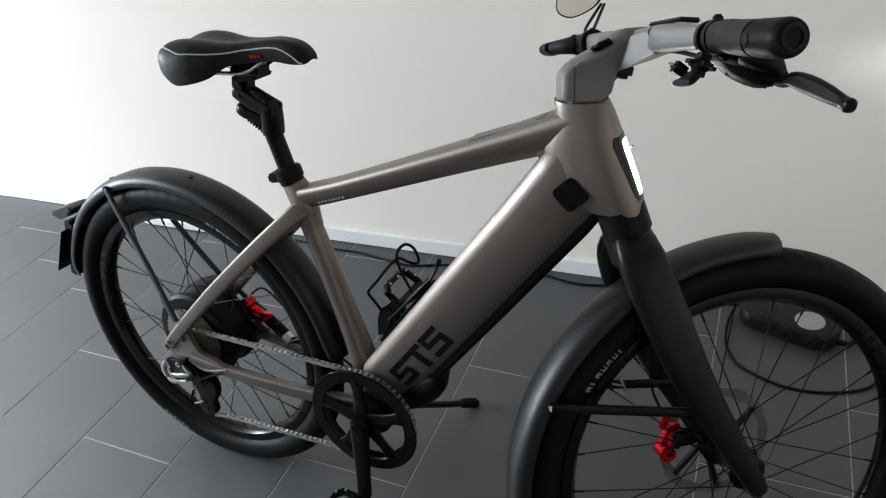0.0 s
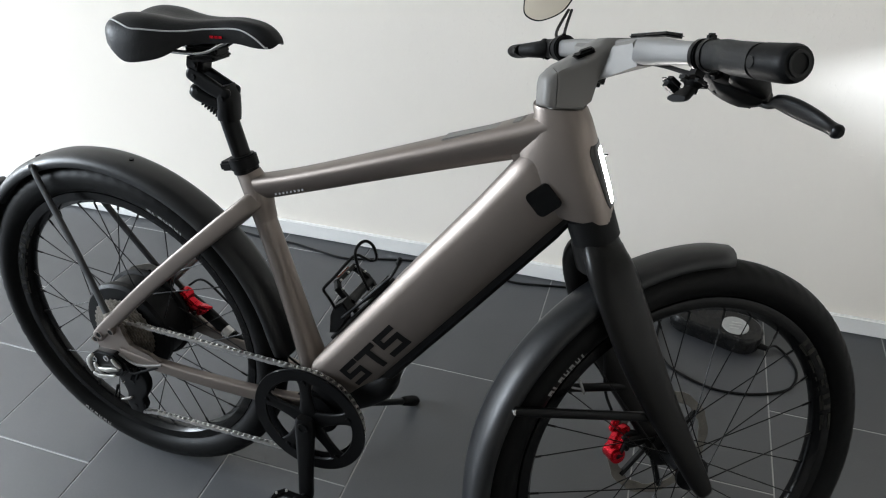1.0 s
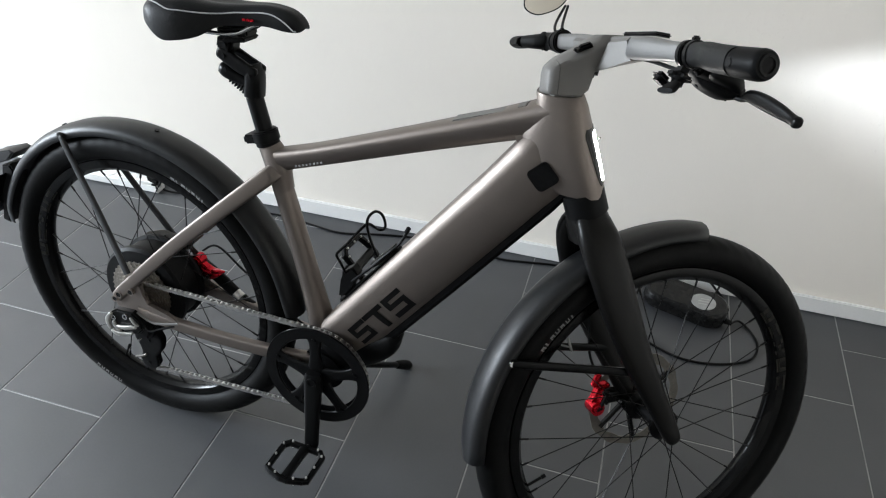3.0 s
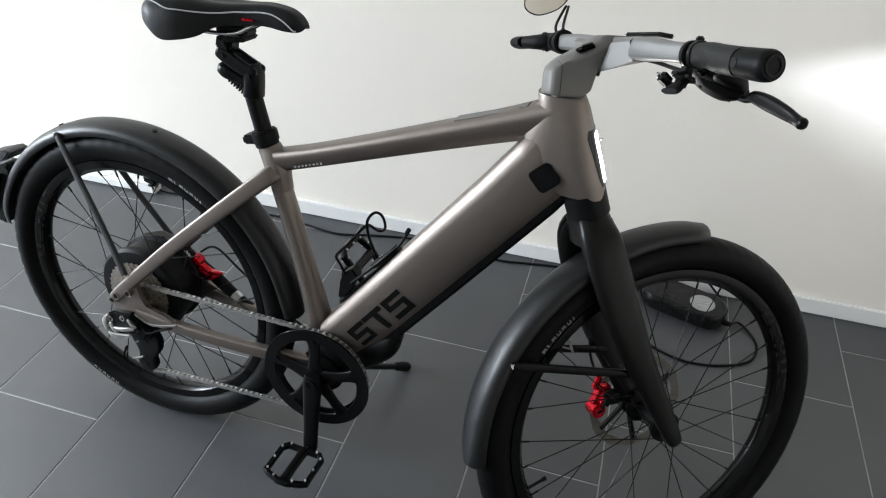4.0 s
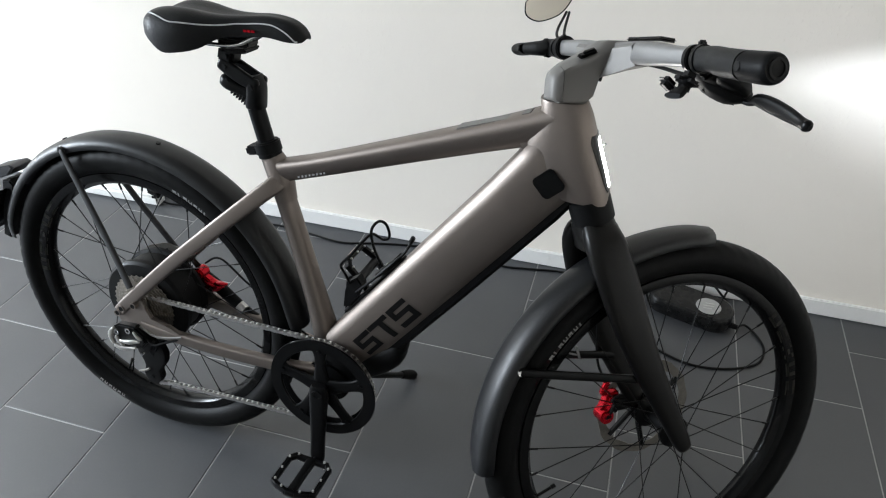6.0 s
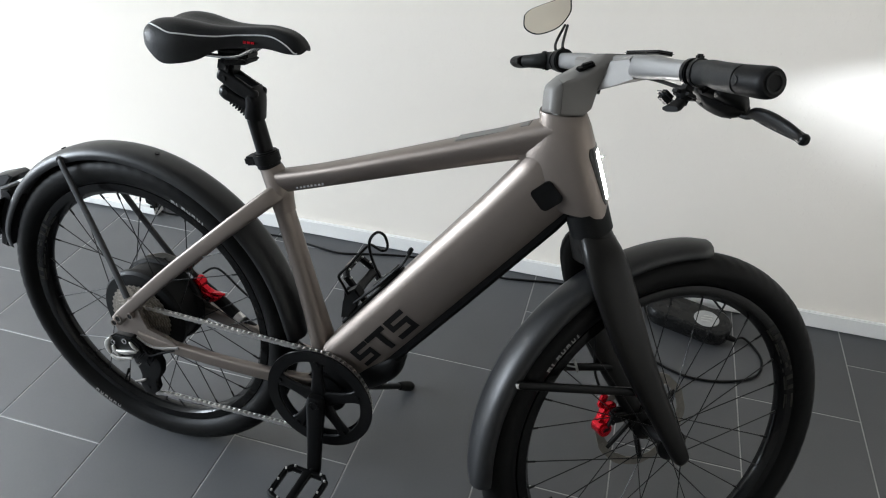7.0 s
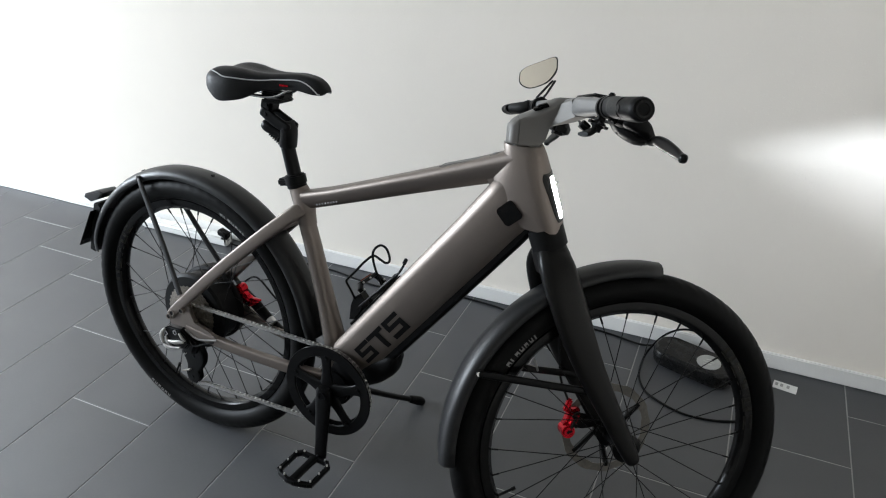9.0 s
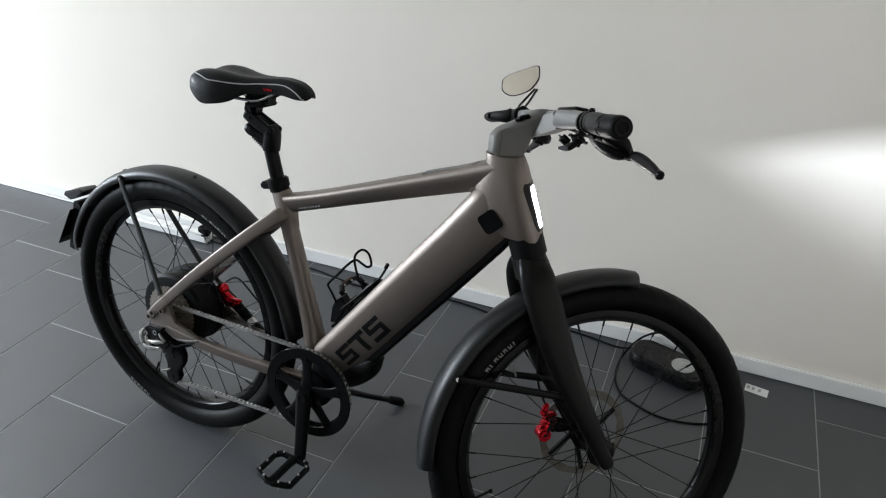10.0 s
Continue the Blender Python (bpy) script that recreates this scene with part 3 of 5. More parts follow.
beam(bm, [(0.446, 0, 0.300, 0.046, 0.034), (0.475, 0, 0.330, 0.050, 0.0375), (0.500, 0, 0.352, 0.048, 0.036)], k=3, n=3)
part("bottom_bracket", bm, PLASTIC, bike, "matt black cover round the bottom bracket")
for sgn in (-1, 1):
    bm = bmesh.new()
    beam(bm, [(0.358, sgn * 0.004, 0.716, 0.012, 0.008), (0.344, sgn * 0.014, 0.708, 0.0165, 0.0105), (0.322, sgn * 0.028, 0.690, 0.0165, 0.011), (0.25, sgn * 0.052, 0.628, 0.0155, 0.0105), (0.12, sgn * 0.066, 0.512, 0.0145, 0.0105), (0.0, sgn * 0.075, 0.395, 0.0135, 0.0095), (-0.030, sgn * 0.077, 0.363, 0.0125, 0.008)], k=4.5, n=4)
    part("seat_stay", bm, PAINT, bike)
    bm = bmesh.new()
    beam(bm, [(0.43, sgn * 0.03, 0.297, 0.018, 0.012), (0.36, sgn * 0.046, 0.303, 0.015, 0.010), (0.22, sgn * 0.062, 0.313, 0.0135, 0.0095), (0.09, sgn * 0.071, 0.325, 0.0135, 0.009), (0.02, sgn * 0.075, 0.334, 0.015, 0.0075)], k=5.0, n=4)
    part("chain_stay", bm, PAINT, bike)
    bm = bmesh.new()
    plate(bm, [(-0.045, 0.364), (-0.033, 0.379), (0.018, 0.412), (0.034, 0.404), (0.035, 0.382), (0.046, 0.359), (0.094, 0.350), (0.118, 0.338), (0.100, 0.318), (0.055, 0.312), (0.012, 0.314), (-0.024, 0.318), (-0.036, 0.340)], sgn * 0.0685, sgn * 0.0785, 0.002)
    part("dropout", bm, PAINT, bike)
bm = bmesh.new()
beam(bm, [(0.30, -0.035, 0.66, 0.008, 0.008), (0.30, 0.035, 0.66, 0.008, 0.008)], side=(1, 0, 0), n=1, k=2)
part("stay_bridge", bm, PAINT, bike)
# bolts of the right dropout
for x, z, r in ((-0.032, 0.360, 0.0078), (-0.020, 0.373, 0.0085), (0.013, 0.388, 0.0080)):
    bm = bmesh.new()
    revolve(bm, [(r, -0.0872), (r * 0.72, -0.0872), (r * 0.62, -0.0850), (r, -0.078)], (x, z), 20)
    bolt = part("bolt", bm, PAINT, bike)
    bm = bmesh.new()
    disc(bm, (x, -0.0850, z), (0, 1, 0), r * 0.72, 0.003, 16)
    part("bolt_recess", bm, BLACK, bolt)
# battery cover along the underside
bm = bmesh.new()


def under_section(s, hi, lo, half):
    o = V((0.801, 0, 0.853)) + D * s
    ring = [(hi, half), (lo + 0.008, half), (lo + 0.002, half - 0.005), (lo, half - 0.014)]
    ring = ring + [(a, -b) for a, b in ring[::-1]]
    return [o + NRM * a + V((0, b, 0)) for a, b in ring]


loft(bm, [under_section(*s) for s in ((-0.59, -0.085, -0.110, 0.020), (-0.57, -0.085, -0.124, 0.0230), (-0.3, -0.085, -0.124, 0.0235), (-0.05, -0.085, -0.122, 0.0230), (-0.01, -0.08, -0.119, 0.0215), (0.022, -0.08, -0.112, 0.021), (0.032, -0.07, -0.095, 0.018))])
part("battery_cover", bm, PLASTIC, bike, "matt black battery cover under the down tube", angle=25)
bm = bmesh.new()
beam(bm, [(0.50, 0, 0.318, 0.030, 0.028), (0.535, 0, 0.345, 0.036, 0.032), (0.572, 0, 0.372, 0.030, 0.031), (0.588, 0, 0.392, 0.018, 0.028)], k=2.4, n=4, round_ends=True)
part("motor_cable_cover", bm, PLASTIC, bike, "rounded black plastic cover at the tube's foot")
# square badge on the head
bm = bmesh.new()
s = 0.0203
outline = []
for cx, cz, a0 in ((1, 1, 0), (-1, 1, 90), (-1, -1, 180), (1, -1, 270)):
    for k in range(6):
        a = radians(a0 + 18 * k)
        outline.append((cx * s * 0.62 + s * 0.38 * math.cos(a), cz * s * 0.62 + s * 0.38 * math.sin(a)))
rot = radians(43)
plate(bm, [(0.8455 + x * math.cos(rot) - z * math.sin(rot), 0.809 + x * math.sin(rot) + z * math.cos(rot)) for x, z in outline], -0.0400, -0.034, 0.0010)
part("square_cover", bm, GLOSS, bike, "gloss black square cover on the head tube")
# headlight: dark bezel with a bright strip
bm = bmesh.new()


def skin_patch(bm, z0, z1, wide_low, wide_top, grow, n=14, k=12):
    """A shell on the front of the head tube, wider at its top, with rounded ends."""
    rings = []
    for i in range(n + 1):
        t = i / n
        end = min(t, 1 - t) * n / 1.5
        shrink = 1 if end >= 1 else 0.75 + 0.25 * end
        w = radians(wide_low + (wide_top - wide_low) * t) * shrink
        z = z0 + (z1 - z0) * t
        outer = [head_point(z, -w + 2 * w * j / k, grow) for j in range(k + 1)]
        inner = [head_point(z, -w + 2 * w * j / k, 0.9) for j in range(k, -1, -1)]
        rings.append(outer + inner)
    return loft(bm, rings)


skin_patch(bm, 0.802, 0.891, 24, 44, 1.02)
headlight = part("headlight", bm, GLOSS, bike, "lit headlight strip in a gloss black bezel")
bm = bmesh.new()
skin_patch(bm, 0.808, 0.884, 8.0, 10, 1.03)
part("light_strip", bm, DIODE, headlight, "glowing white light strip")
# headset ring
bm = bmesh.new()
for z0, z1, r, mat in ((0.744, 0.786, 0.0350, 0),):
    a, b = on_axis(z0) + V((0.004, 0, 0)), on_axis(z1) + V((0.004, 0, 0))
    disc(bm, (a + b) / 2, AXIS, r, (b - a).length, 40, r2=r * 1.01, bevel=0.003)
part("lower_headset", bm, PLASTIC, bike)

# steered: fork
bm = bmesh.new()
beam(bm, [(on_axis(0.748).x, 0, 0.748, 0.032, 0.032), (on_axis(0.73).x + 0.001, 0, 0.73, 0.034, 0.038), (on_axis(0.71).x + 0.004, 0, 0.706, 0.034, 0.050)], side=(0, 1, 0), k=2.4, n=4)
fork = part("fork", bm, CARBON, bike, "matt charcoal carbon fork turned with the wheel", TURNED)
for sgn in (-1, 1):
    bm = bmesh.new()
    beam(bm, [(on_axis(0.733).x + 0.002, sgn * 0.016, 0.736, 0.032, 0.016), (0.926, sgn * 0.040, 0.708, 0.035, 0.018), (0.947, sgn * 0.054, 0.65, 0.0355, 0.015), (0.974, sgn * 0.060, 0.585, 0.033, 0.0145), (1.012, sgn * 0.063, 0.51, 0.028, 0.0135), (1.06, sgn * 0.064, 0.43, 0.022, 0.0125), (1.104, sgn * 0.064, 0.358, 0.0175, 0.012), (1.118, sgn * 0.064, 0.336, 0.0145, 0.011)], k=2.5, n=4, round_ends=True)
    part("fork_leg", bm, CARBON, fork, m=TURNED)


def fender(name, cx, m, a0, a1, r, label):
    prof_out = [(r - 0.020, -0.037), (r - 0.010, -0.0365), (r - 0.002, -0.030), (r + 0.003, -0.018), (r + 0.0045, 0.0), (r + 0.003, 0.018), (r - 0.002, 0.030), (r - 0.010, 0.0365), (r - 0.020, 0.037)]
    prof = prof_out + [(rr - 0.0022, vx * 0.95) for rr, vx in prof_out[::-1]]
    bm = bmesh.new()
    n = 72

    def taper(i, j, rr, vx):
        e = min(i, n - i) / 4
        s = 1 if e >= 1 else 0.72 + 0.28 * math.sin(e * math.pi / 2)
        return (rr if e >= 1 else rr - 0.010 * (1 - math.sin(e * math.pi / 2)) * (abs(vx) / 0.037) * 0.2), vx * s

    revolve(bm, prof, (cx, RW), n, a0, a1 - a0, wobble=taper)
    return part(name, bm, FENDER, bike, label, m, angle=50)


rear_fender = fender("rear_fender", 0.0, None, 4, 166, 0.3785, "matt dark grey rear fender")
front_fender = fender("front_fender", WB, FRONT, 85, 187, 0.3765, "matt dark grey front fender")

# fender stays
for sgn in (-1, 1):
    bm = bmesh.new()
    beam(bm, [(-0.136, sgn * 0.039, 0.700, 0.0045, 0.0035), (-0.125, sgn * 0.043, 0.680, 0.0065, 0.004), (-0.05, sgn * 0.062, 0.545, 0.0075, 0.0045), (0.012, sgn * 0.082, 0.432, 0.0075, 0.0045)], k=3, n=3)
    part("fender_stay", bm, DARKGREY, rear_fender)
    bm = bmesh.new()
    disc(bm, (-0.136, sgn * 0.039, 0.699), (0, 1, 0), 0.0075, 0.008, 16, bevel=0.0015)
    part("stay_bolt", bm, DARKGREY, rear_fender)
    for tip, root in (((0.792, 0.500), (1.035, 0.470)),):
        bm = bmesh.new()
        beam(bm, [(tip[0], sgn * 0.036, tip[1], 0.006, 0.003), (tip[0] + 0.03, sgn * 0.040, tip[1] - 0.003, 0.0075, 0.004), (root[0], sgn * 0.055, root[1], 0.0075, 0.004)], k=3, n=3)
        part("fender_stay", bm, BLACK, front_fender, m=TURNED)
    bm = bmesh.new()
    disc(bm, (0.793, sgn * 0.037, 0.500), (0, 1, 0), 0.0045, 0.006, 14)
    part("stay_bolt", bm, CHROME, front_fender, m=TURNED)
for x, z in ((0.075, 0.748), (-0.165, 0.712)):
    bm = bmesh.new()
    d = V((x, 0, z - RW)).normalized()
    disc(bm, V((0, 0, RW)) + d * 0.3835, d, 0.005, 0.003, 14)
    part("fender_bolt", bm, BLACK, rear_fender)
# inner liner seen between fender and tyre
for k in range(9):
    a = radians(70 + 11 * k)
    bm = bmesh.new()
    block(bm, Matrix.Translation((0.3635 * math.cos(a), -0.0335, RW + 0.3635 * math.sin(a))) @ Matrix.Rotation(-a, 4, "Y"), (0.003, 0.003, 0.014), 0.001)
    part("fender_clip", bm, STEEL, rear_fender)
# tail light and number plate holder
bm = bmesh.new()
plate(bm, [(-0.374, 0.600), (-0.368, 0.611), (-0.308, 0.630), (-0.296, 0.626), (-0.318, 0.604), (-0.35, 0.591)], -0.026, 0.026, 0.003)
tail = part("tail_light", bm, DARKGREY, bike, "black plastic tail light housing over the plate holder")
bm = bmesh.new()
plate(bm, [(-0.342, 0.588), (-0.322, 0.592), (-0.312, 0.58), (-0.334, 0.52), (-0.366, 0.44), (-0.384, 0.445)], -0.024, 0.024, 0.003)
part("plate_holder", bm, PLASTIC, tail, "black plate holder")
bm = bmesh.new()
pm = Matrix.Translation((-0.366, 0, 0.515)) @ Matrix.Rotation(radians(30), 4, "Y")
block(bm, pm, (0.0035, 0.085, 0.130), 0.0015)
part("plate", bm, GLOSS, tail, "blank plate with a dark back")

# seatpost and saddle
bm = bmesh.new()
a, b = V((0.326, 0, 0.745)), V((0.301, 0, 0.842))
pipe(bm, [a, b], 0.0158, 24, 1)
part("seatpost", bm, BLACK, bike)
bm = bmesh.new()
d = (b - a).normalized()
disc(bm, a + d * 0.026, d, 0.0245, 0.024, 32, bevel=0.003)
disc(bm, a + d * 0.012, d, 0.022, 0.008, 32, bevel=0.001)
block(bm, Matrix.Translation((0.293, -0.002, 0.762)) @ Matrix.Rotation(radians(-12), 4, "Y"), (0.026, 0.03, 0.017), 0.004)
part("seat_clamp", bm, PLASTIC, bike)
bm = bmesh.new()
beam(bm, [(0.3020, 0, 0.842, 0.0166, 0.0168), (0.3025, 0, 0.850, 0.0165, 0.0185), (0.3050, 0, 0.866, 0.0150, 0.0195), (0.3055, 0, 0.884, 0.0145, 0.0195), (0.302, 0, 0.899, 0.010, 0.018)], k=3.2, n=4)
suspension = part("suspension_seatpost", bm, BLACK, bike, "black parallelogram suspension seatpost")
for sv in (-0.0135, 0.0135):
    bm = bmesh.new()
    beam(bm, [(0.313, sv, 0.886, 0.0105, 0.0055), (0.285, sv, 0.897, 0.0130, 0.0055), (0.260, sv, 0.9100, 0.0125, 0.0055), (0.246, sv, 0.917, 0.0105, 0.0055)], k=3.5, n=3, round_ends=True)
    part("upper_link", bm, BLACK, suspension)
bm = bmesh.new()
beam(bm, [(0.304, 0, 0.864, 0.009, 0.014), (0.278, 0, 0.873, 0.0110, 0.016), (0.258, 0, 0.881, 0.0140, 0.0185), (0.248, 0, 0.885, 0.0125, 0.0185)], k=3, n=3, round_ends=True)
part("lower_link", bm, BLACK, suspension)
for i in range(7):
    bm = bmesh.new()
    p = V((0.262, 0, 0.870)).lerp(V((0.292, 0, 0.850)), i / 6)
    block(bm, Matrix.Translation(p) @ Matrix.Rotation(radians(25), 4, "Y"), (0.0028, 0.026, 0.014), 0.0008, 1)
    part("rubber_rib", bm, PLASTIC, suspension, "rib of the black rubber bellows")
bm = bmesh.new()
block(bm, Matrix.Translation((0.256, 0, 0.930)) @ Matrix.Rotation(radians(14), 4, "Y"), (0.032, 0.034, 0.028), 0.006)
block(bm, Matrix.Translation((0.282, 0, 0.943)) @ Matrix.Rotation(radians(-6), 4, "Y"), (0.044, 0.048, 0.009), 0.003)
block(bm, Matrix.Translation((0.276, 0, 0.955)), (0.06, 0.036, 0.012), 0.003)
part("saddle_clamp", bm, BLACK, suspension)
for x, z, sv in ((0.306, 0.882, 0.0205), (0.256, 0.912, 0.0195), (0.256, 0.887, 0.0172), (0.260, 0.931, 0.0185)):
    bm = bmesh.new()
    disc(bm, (x, -sv, z), (0, 1, 0), 0.0045, 0.003, 16, bevel=0.0008)
    part("pivot_bolt", bm, PLASTIC, suspension)

# saddle: sections from the tail to the nose (x, z of the top, half width, depth of the side, dip of the middle)
SADDLE_FLAT = [(0.118, 0.978, 0.030, 0.010, 0.002), (0.126, 0.993, 0.056, 0.030, 0.006), (0.145, 1.004, 0.070, 0.048, 0.010), (0.17, 1.007, 0.074, 0.056, 0.011), (0.20, 1.003, 0.071, 0.054, 0.010), (0.235, 0.995, 0.059, 0.044, 0.008), (0.27, 0.989, 0.043, 0.036, 0.005), (0.31, 0.987, 0.030, 0.034, 0.003), (0.35, 0.986, 0.0245, 0.034, 0.002), (0.385, 0.982, 0.0225, 0.034, 0.001), (0.404, 0.974, 0.0195, 0.0265, 0.0), (0.414, 0.965, 0.0155, 0.0165, 0.0), (0.4190, 0.9585, 0.010, 0.0065, 0.0)]

SADDLE = [(x + 0.004 - 0.010 * max(0, (x - 0.2) / 0.2), zt + 0.003 + 0.019 * max(0, min(1, (x - 0.15) / 0.2)), half, depth * (1.28 if x < 0.25 else 1.0) * (0.62 + 0.38 * min(1.0, max(0.0, (x - 0.112) / 0.058))), dip) for x, zt, half, depth, dip in SADDLE_FLAT]


def saddle_ring(x, zt, half, depth, dip):
    ring = []
    for k in range(33):
        a = math.pi * k / 32
        y = math.cos(a)
        s = math.sin(a)
        yy = math.copysign(abs(y) ** 0.62, y) * half
        top = zt - dip * math.exp(-(yy / (0.34 * half + 0.002)) ** 2)
        z = top - depth * (1 - s ** 0.55) if s > 1e-6 else top - depth
        ring.append(V((x, yy, z)))
    n = 12
    for k in range(1, n):
        t = k / n
        ring.append(V((x, -half + 2 * half * t, zt - depth + 0.30 * depth * math.sin(math.pi * t))))
    return ring


bm = bmesh.new()
loft(bm, [saddle_ring(*s) for s in smooth_path(SADDLE, 5)])
saddle = part("saddle", bm, LEATHER, bike, "black padded saddle with a light grey piping line", angle=60)
for sgn in (-1, 1):
    bm = bmesh.new()
    line = []
    for x, zt, half, depth, dip in smooth_path(SADDLE[1:-1], 3)[:-2]:
        t = max(0.0, (x - 0.126) / 0.28)
        drop = 0.001 + 0.022 * min(1, t * 4.4) - 0.010 * min(1, max(0, (t - 0.2) / 0.4)) + 0.016 * max(0, (t - 0.82) / 0.18) ** 1.6
        drop = min(drop, 0.92 * depth)
        q = drop / depth
        sn = (1 - q) ** (1 / 0.55)
        cs = math.sqrt(max(0.0, 1 - sn * sn))
        line.append((x, sgn * (cs ** 0.62 * half + 0.0006), zt - drop + 0.0003))
    pipe(bm, line, 0.0013, 6, 2)
    part("piping", bm, PIPING, saddle, "light grey piping")
    bm = bmesh.new()
    pipe(bm, [(0.145, sgn * 0.030, 0.968), (0.175, sgn * 0.024, 0.955), (0.225, sgn * 0.022, 0.950), (0.285, sgn * 0.022, 0.954), (0.32, sgn * 0.019, 0.970), (0.36, sgn * 0.010, 0.990)], 0.0036, 10, 5)
    part("saddle_rail", bm, CHROME, saddle, "bright steel saddle rail")
bm = bmesh.new()
for k in range(3):
    block(bm, Matrix.Translation((0.312 + 0.007 * k, -0.0308 + 0.0010 * k, 0.982)) @ Matrix.Rotation(radians(9), 4, "Z"), (0.006, 0.0016, 0.0040), 0)
part("saddle_print", bm, RED, saddle, "small red printed mark")

# drivetrain
BB = V((0.442, 0, 0.283))
bm = bmesh.new()
revolve(bm, [(0.118, -0.064), (0.119, -0.061), (0.117, -0.058), (0.094, -0.058), (0.092, -0.061), (0.094, -0.064)], (BB.x, BB.z), 96)
chainring = part("chainring", bm, BLACK, bike, "black chainring with a chain guard")
bm = bmesh.new()
revolve(bm, [(0.108, -0.0475), (0.108, -0.0455), (0.090, -0.0455), (0.090, -0.0475)], (BB.x, BB.z), 156, wobble=lambda i, j, r, v: (r + (0.004 if i % 3 == 0 else 0) * (j < 2), v))
part("sprocket_teeth", bm, BLACK, chainring)
for i in range(5):
    a = radians(72 * i + 20)
    bm = bmesh.new()
    d = V((math.cos(a), 0, math.sin(a)))
    p = BB + V((0, -0.060, 0))
    beam(bm, [tuple(p + d * 0.012) + (0.021, 0.005), tuple(p + d * 0.05) + (0.013, 0.0045), tuple(p + d * 0.085) + (0.014, 0.004), tuple(p + d * 0.1) + (0.026, 0.0035)], k=3, n=3)
    part("chainring_arm", bm, BLACK, chainring)
    bm = bmesh.new()
    disc(bm, p + d * 0.092 + V((0, -0.004, 0)), (0, 1, 0), 0.0055, 0.005, 14, bevel=0.001)
    part("chainring_bolt", bm, BLACK, chainring)
for sgn, dz in ((-1, -1), (1, 1)):
    top = BB + V((0, sgn * 0.076, 0))
    end = BB + V((0.004 * dz, sgn * 0.088, 0.172 * dz))
    bm = bmesh.new()
    beam(bm, [tuple(top + V((0, 0, -0.018 * dz))) + (0.015, 0.008), tuple(top) + (0.0205, 0.0095), tuple(top.lerp(end, 0.35)) + (0.0185, 0.0085), tuple(top.lerp(end, 0.75)) + (0.0165, 0.0075), tuple(end) + (0.0160, 0.0075), tuple(end + V((0, 0, 0.012 * dz))) + (0.010, 0.0065)], side=(0, 1, 0), k=3, n=4)
    crank = part("crank", bm, BLACK, bike, "black crank arm")
    bm = bmesh.new()
    revolve(bm, [(0.011, top.y - 0.0095), (0.011, top.y + 0.0095), (0.0075, top.y + 0.0095), (0.0075, top.y - 0.0095)] if sgn > 0 else [(0.011, top.y - 0.0115), (0.011, top.y), (0.0075, top.y), (0.0075, top.y - 0.0115)], (BB.x, BB.z), 24)
    part("crank_bolt", bm, PLASTIC, crank)
    # platform pedal: a rim with two openings, drawn out to a blunt point at its outer end
    pc = end + V((-0.006 if sgn < 0 else 0.006, sgn * 0.0565, 0))
    tilt = Matrix.Translation(pc) @ Matrix.Rotation(radians(3 if sgn < 0 else 48), 4, "Y")
    rim = [(-0.046, -0.030), (-0.036, -0.041), (0.036, -0.041), (0.046, -0.030), (0.046, 0.036), (0.036, 0.042), (0.008, 0.051), (-0.010, 0.051), (-0.036, 0.042), (-0.046, 0.036)]
    corners = [tilt @ V((x, sgn * y, 0)) for x, y in rim]
    flat = tilt.to_3x3() @ V((0, 0, 1))
    bm = bmesh.new()
    for a, b in zip(corners, corners[1:] + corners[:1]):
        d = (b - a).normalized()
        across = flat.cross(d)
        ends = [[q + across * (0.0052 * i) + flat * (0.0068 * j) for i, j in ((-1, -0.7), (-0.7, -1), (0.7, -1), (1, -0.7), (1, 0.7), (0.7, 1), (-0.7, 1), (-1, 0.7))] for q in (a - d * 0.003, b + d * 0.003)]
        loft(bm, ends)
    beam(bm, [tuple(tilt @ V((0, sgn * y, 0))) + (0.0075, w) for y, w in ((-0.040, 0.012), (-0.02, 0.010), (0.02, 0.0095), (0.046, 0.0105))], side=(1, 0, 0), k=3.2, n=3)
    pedal = part("pedal", bm, BLACK, bike, "black metal platform pedal with grip pins")
    bm = bmesh.new()
    pipe(bm, [end + V((0, -sgn * 0.006, 0)), end + V((0, sgn * 0.02, 0))], 0.007, 14, 1)
    part("pedal_axle", bm, BLACK, pedal)
    for x, y in ((-0.045, -0.028), (-0.045, 0.004), (-0.043, 0.035), (0.045, -0.028), (0.045, 0.004), (0.043, 0.035), (-0.030, -0.041), (0.030, -0.041), (-0.022, 0.047), (0.020, 0.047)):
        bm = bmesh.new()
        disc(bm, tilt @ V((x, sgn * y, 0)), flat, 0.0023, 0.0215, 8)
        part("grip_pin", bm, PINGLINT, pedal, "steel grip pin with its glint put into a pale colour")
    if sgn > 0:
        bm = bmesh.new()
        block(bm, tilt @ Matrix.Translation((-0.0520, 0.002, 0)), (0.004, 0.04, 0.010), 0.001)
        part("reflector", bm, ORANGE, pedal, "small amber pedal reflector")


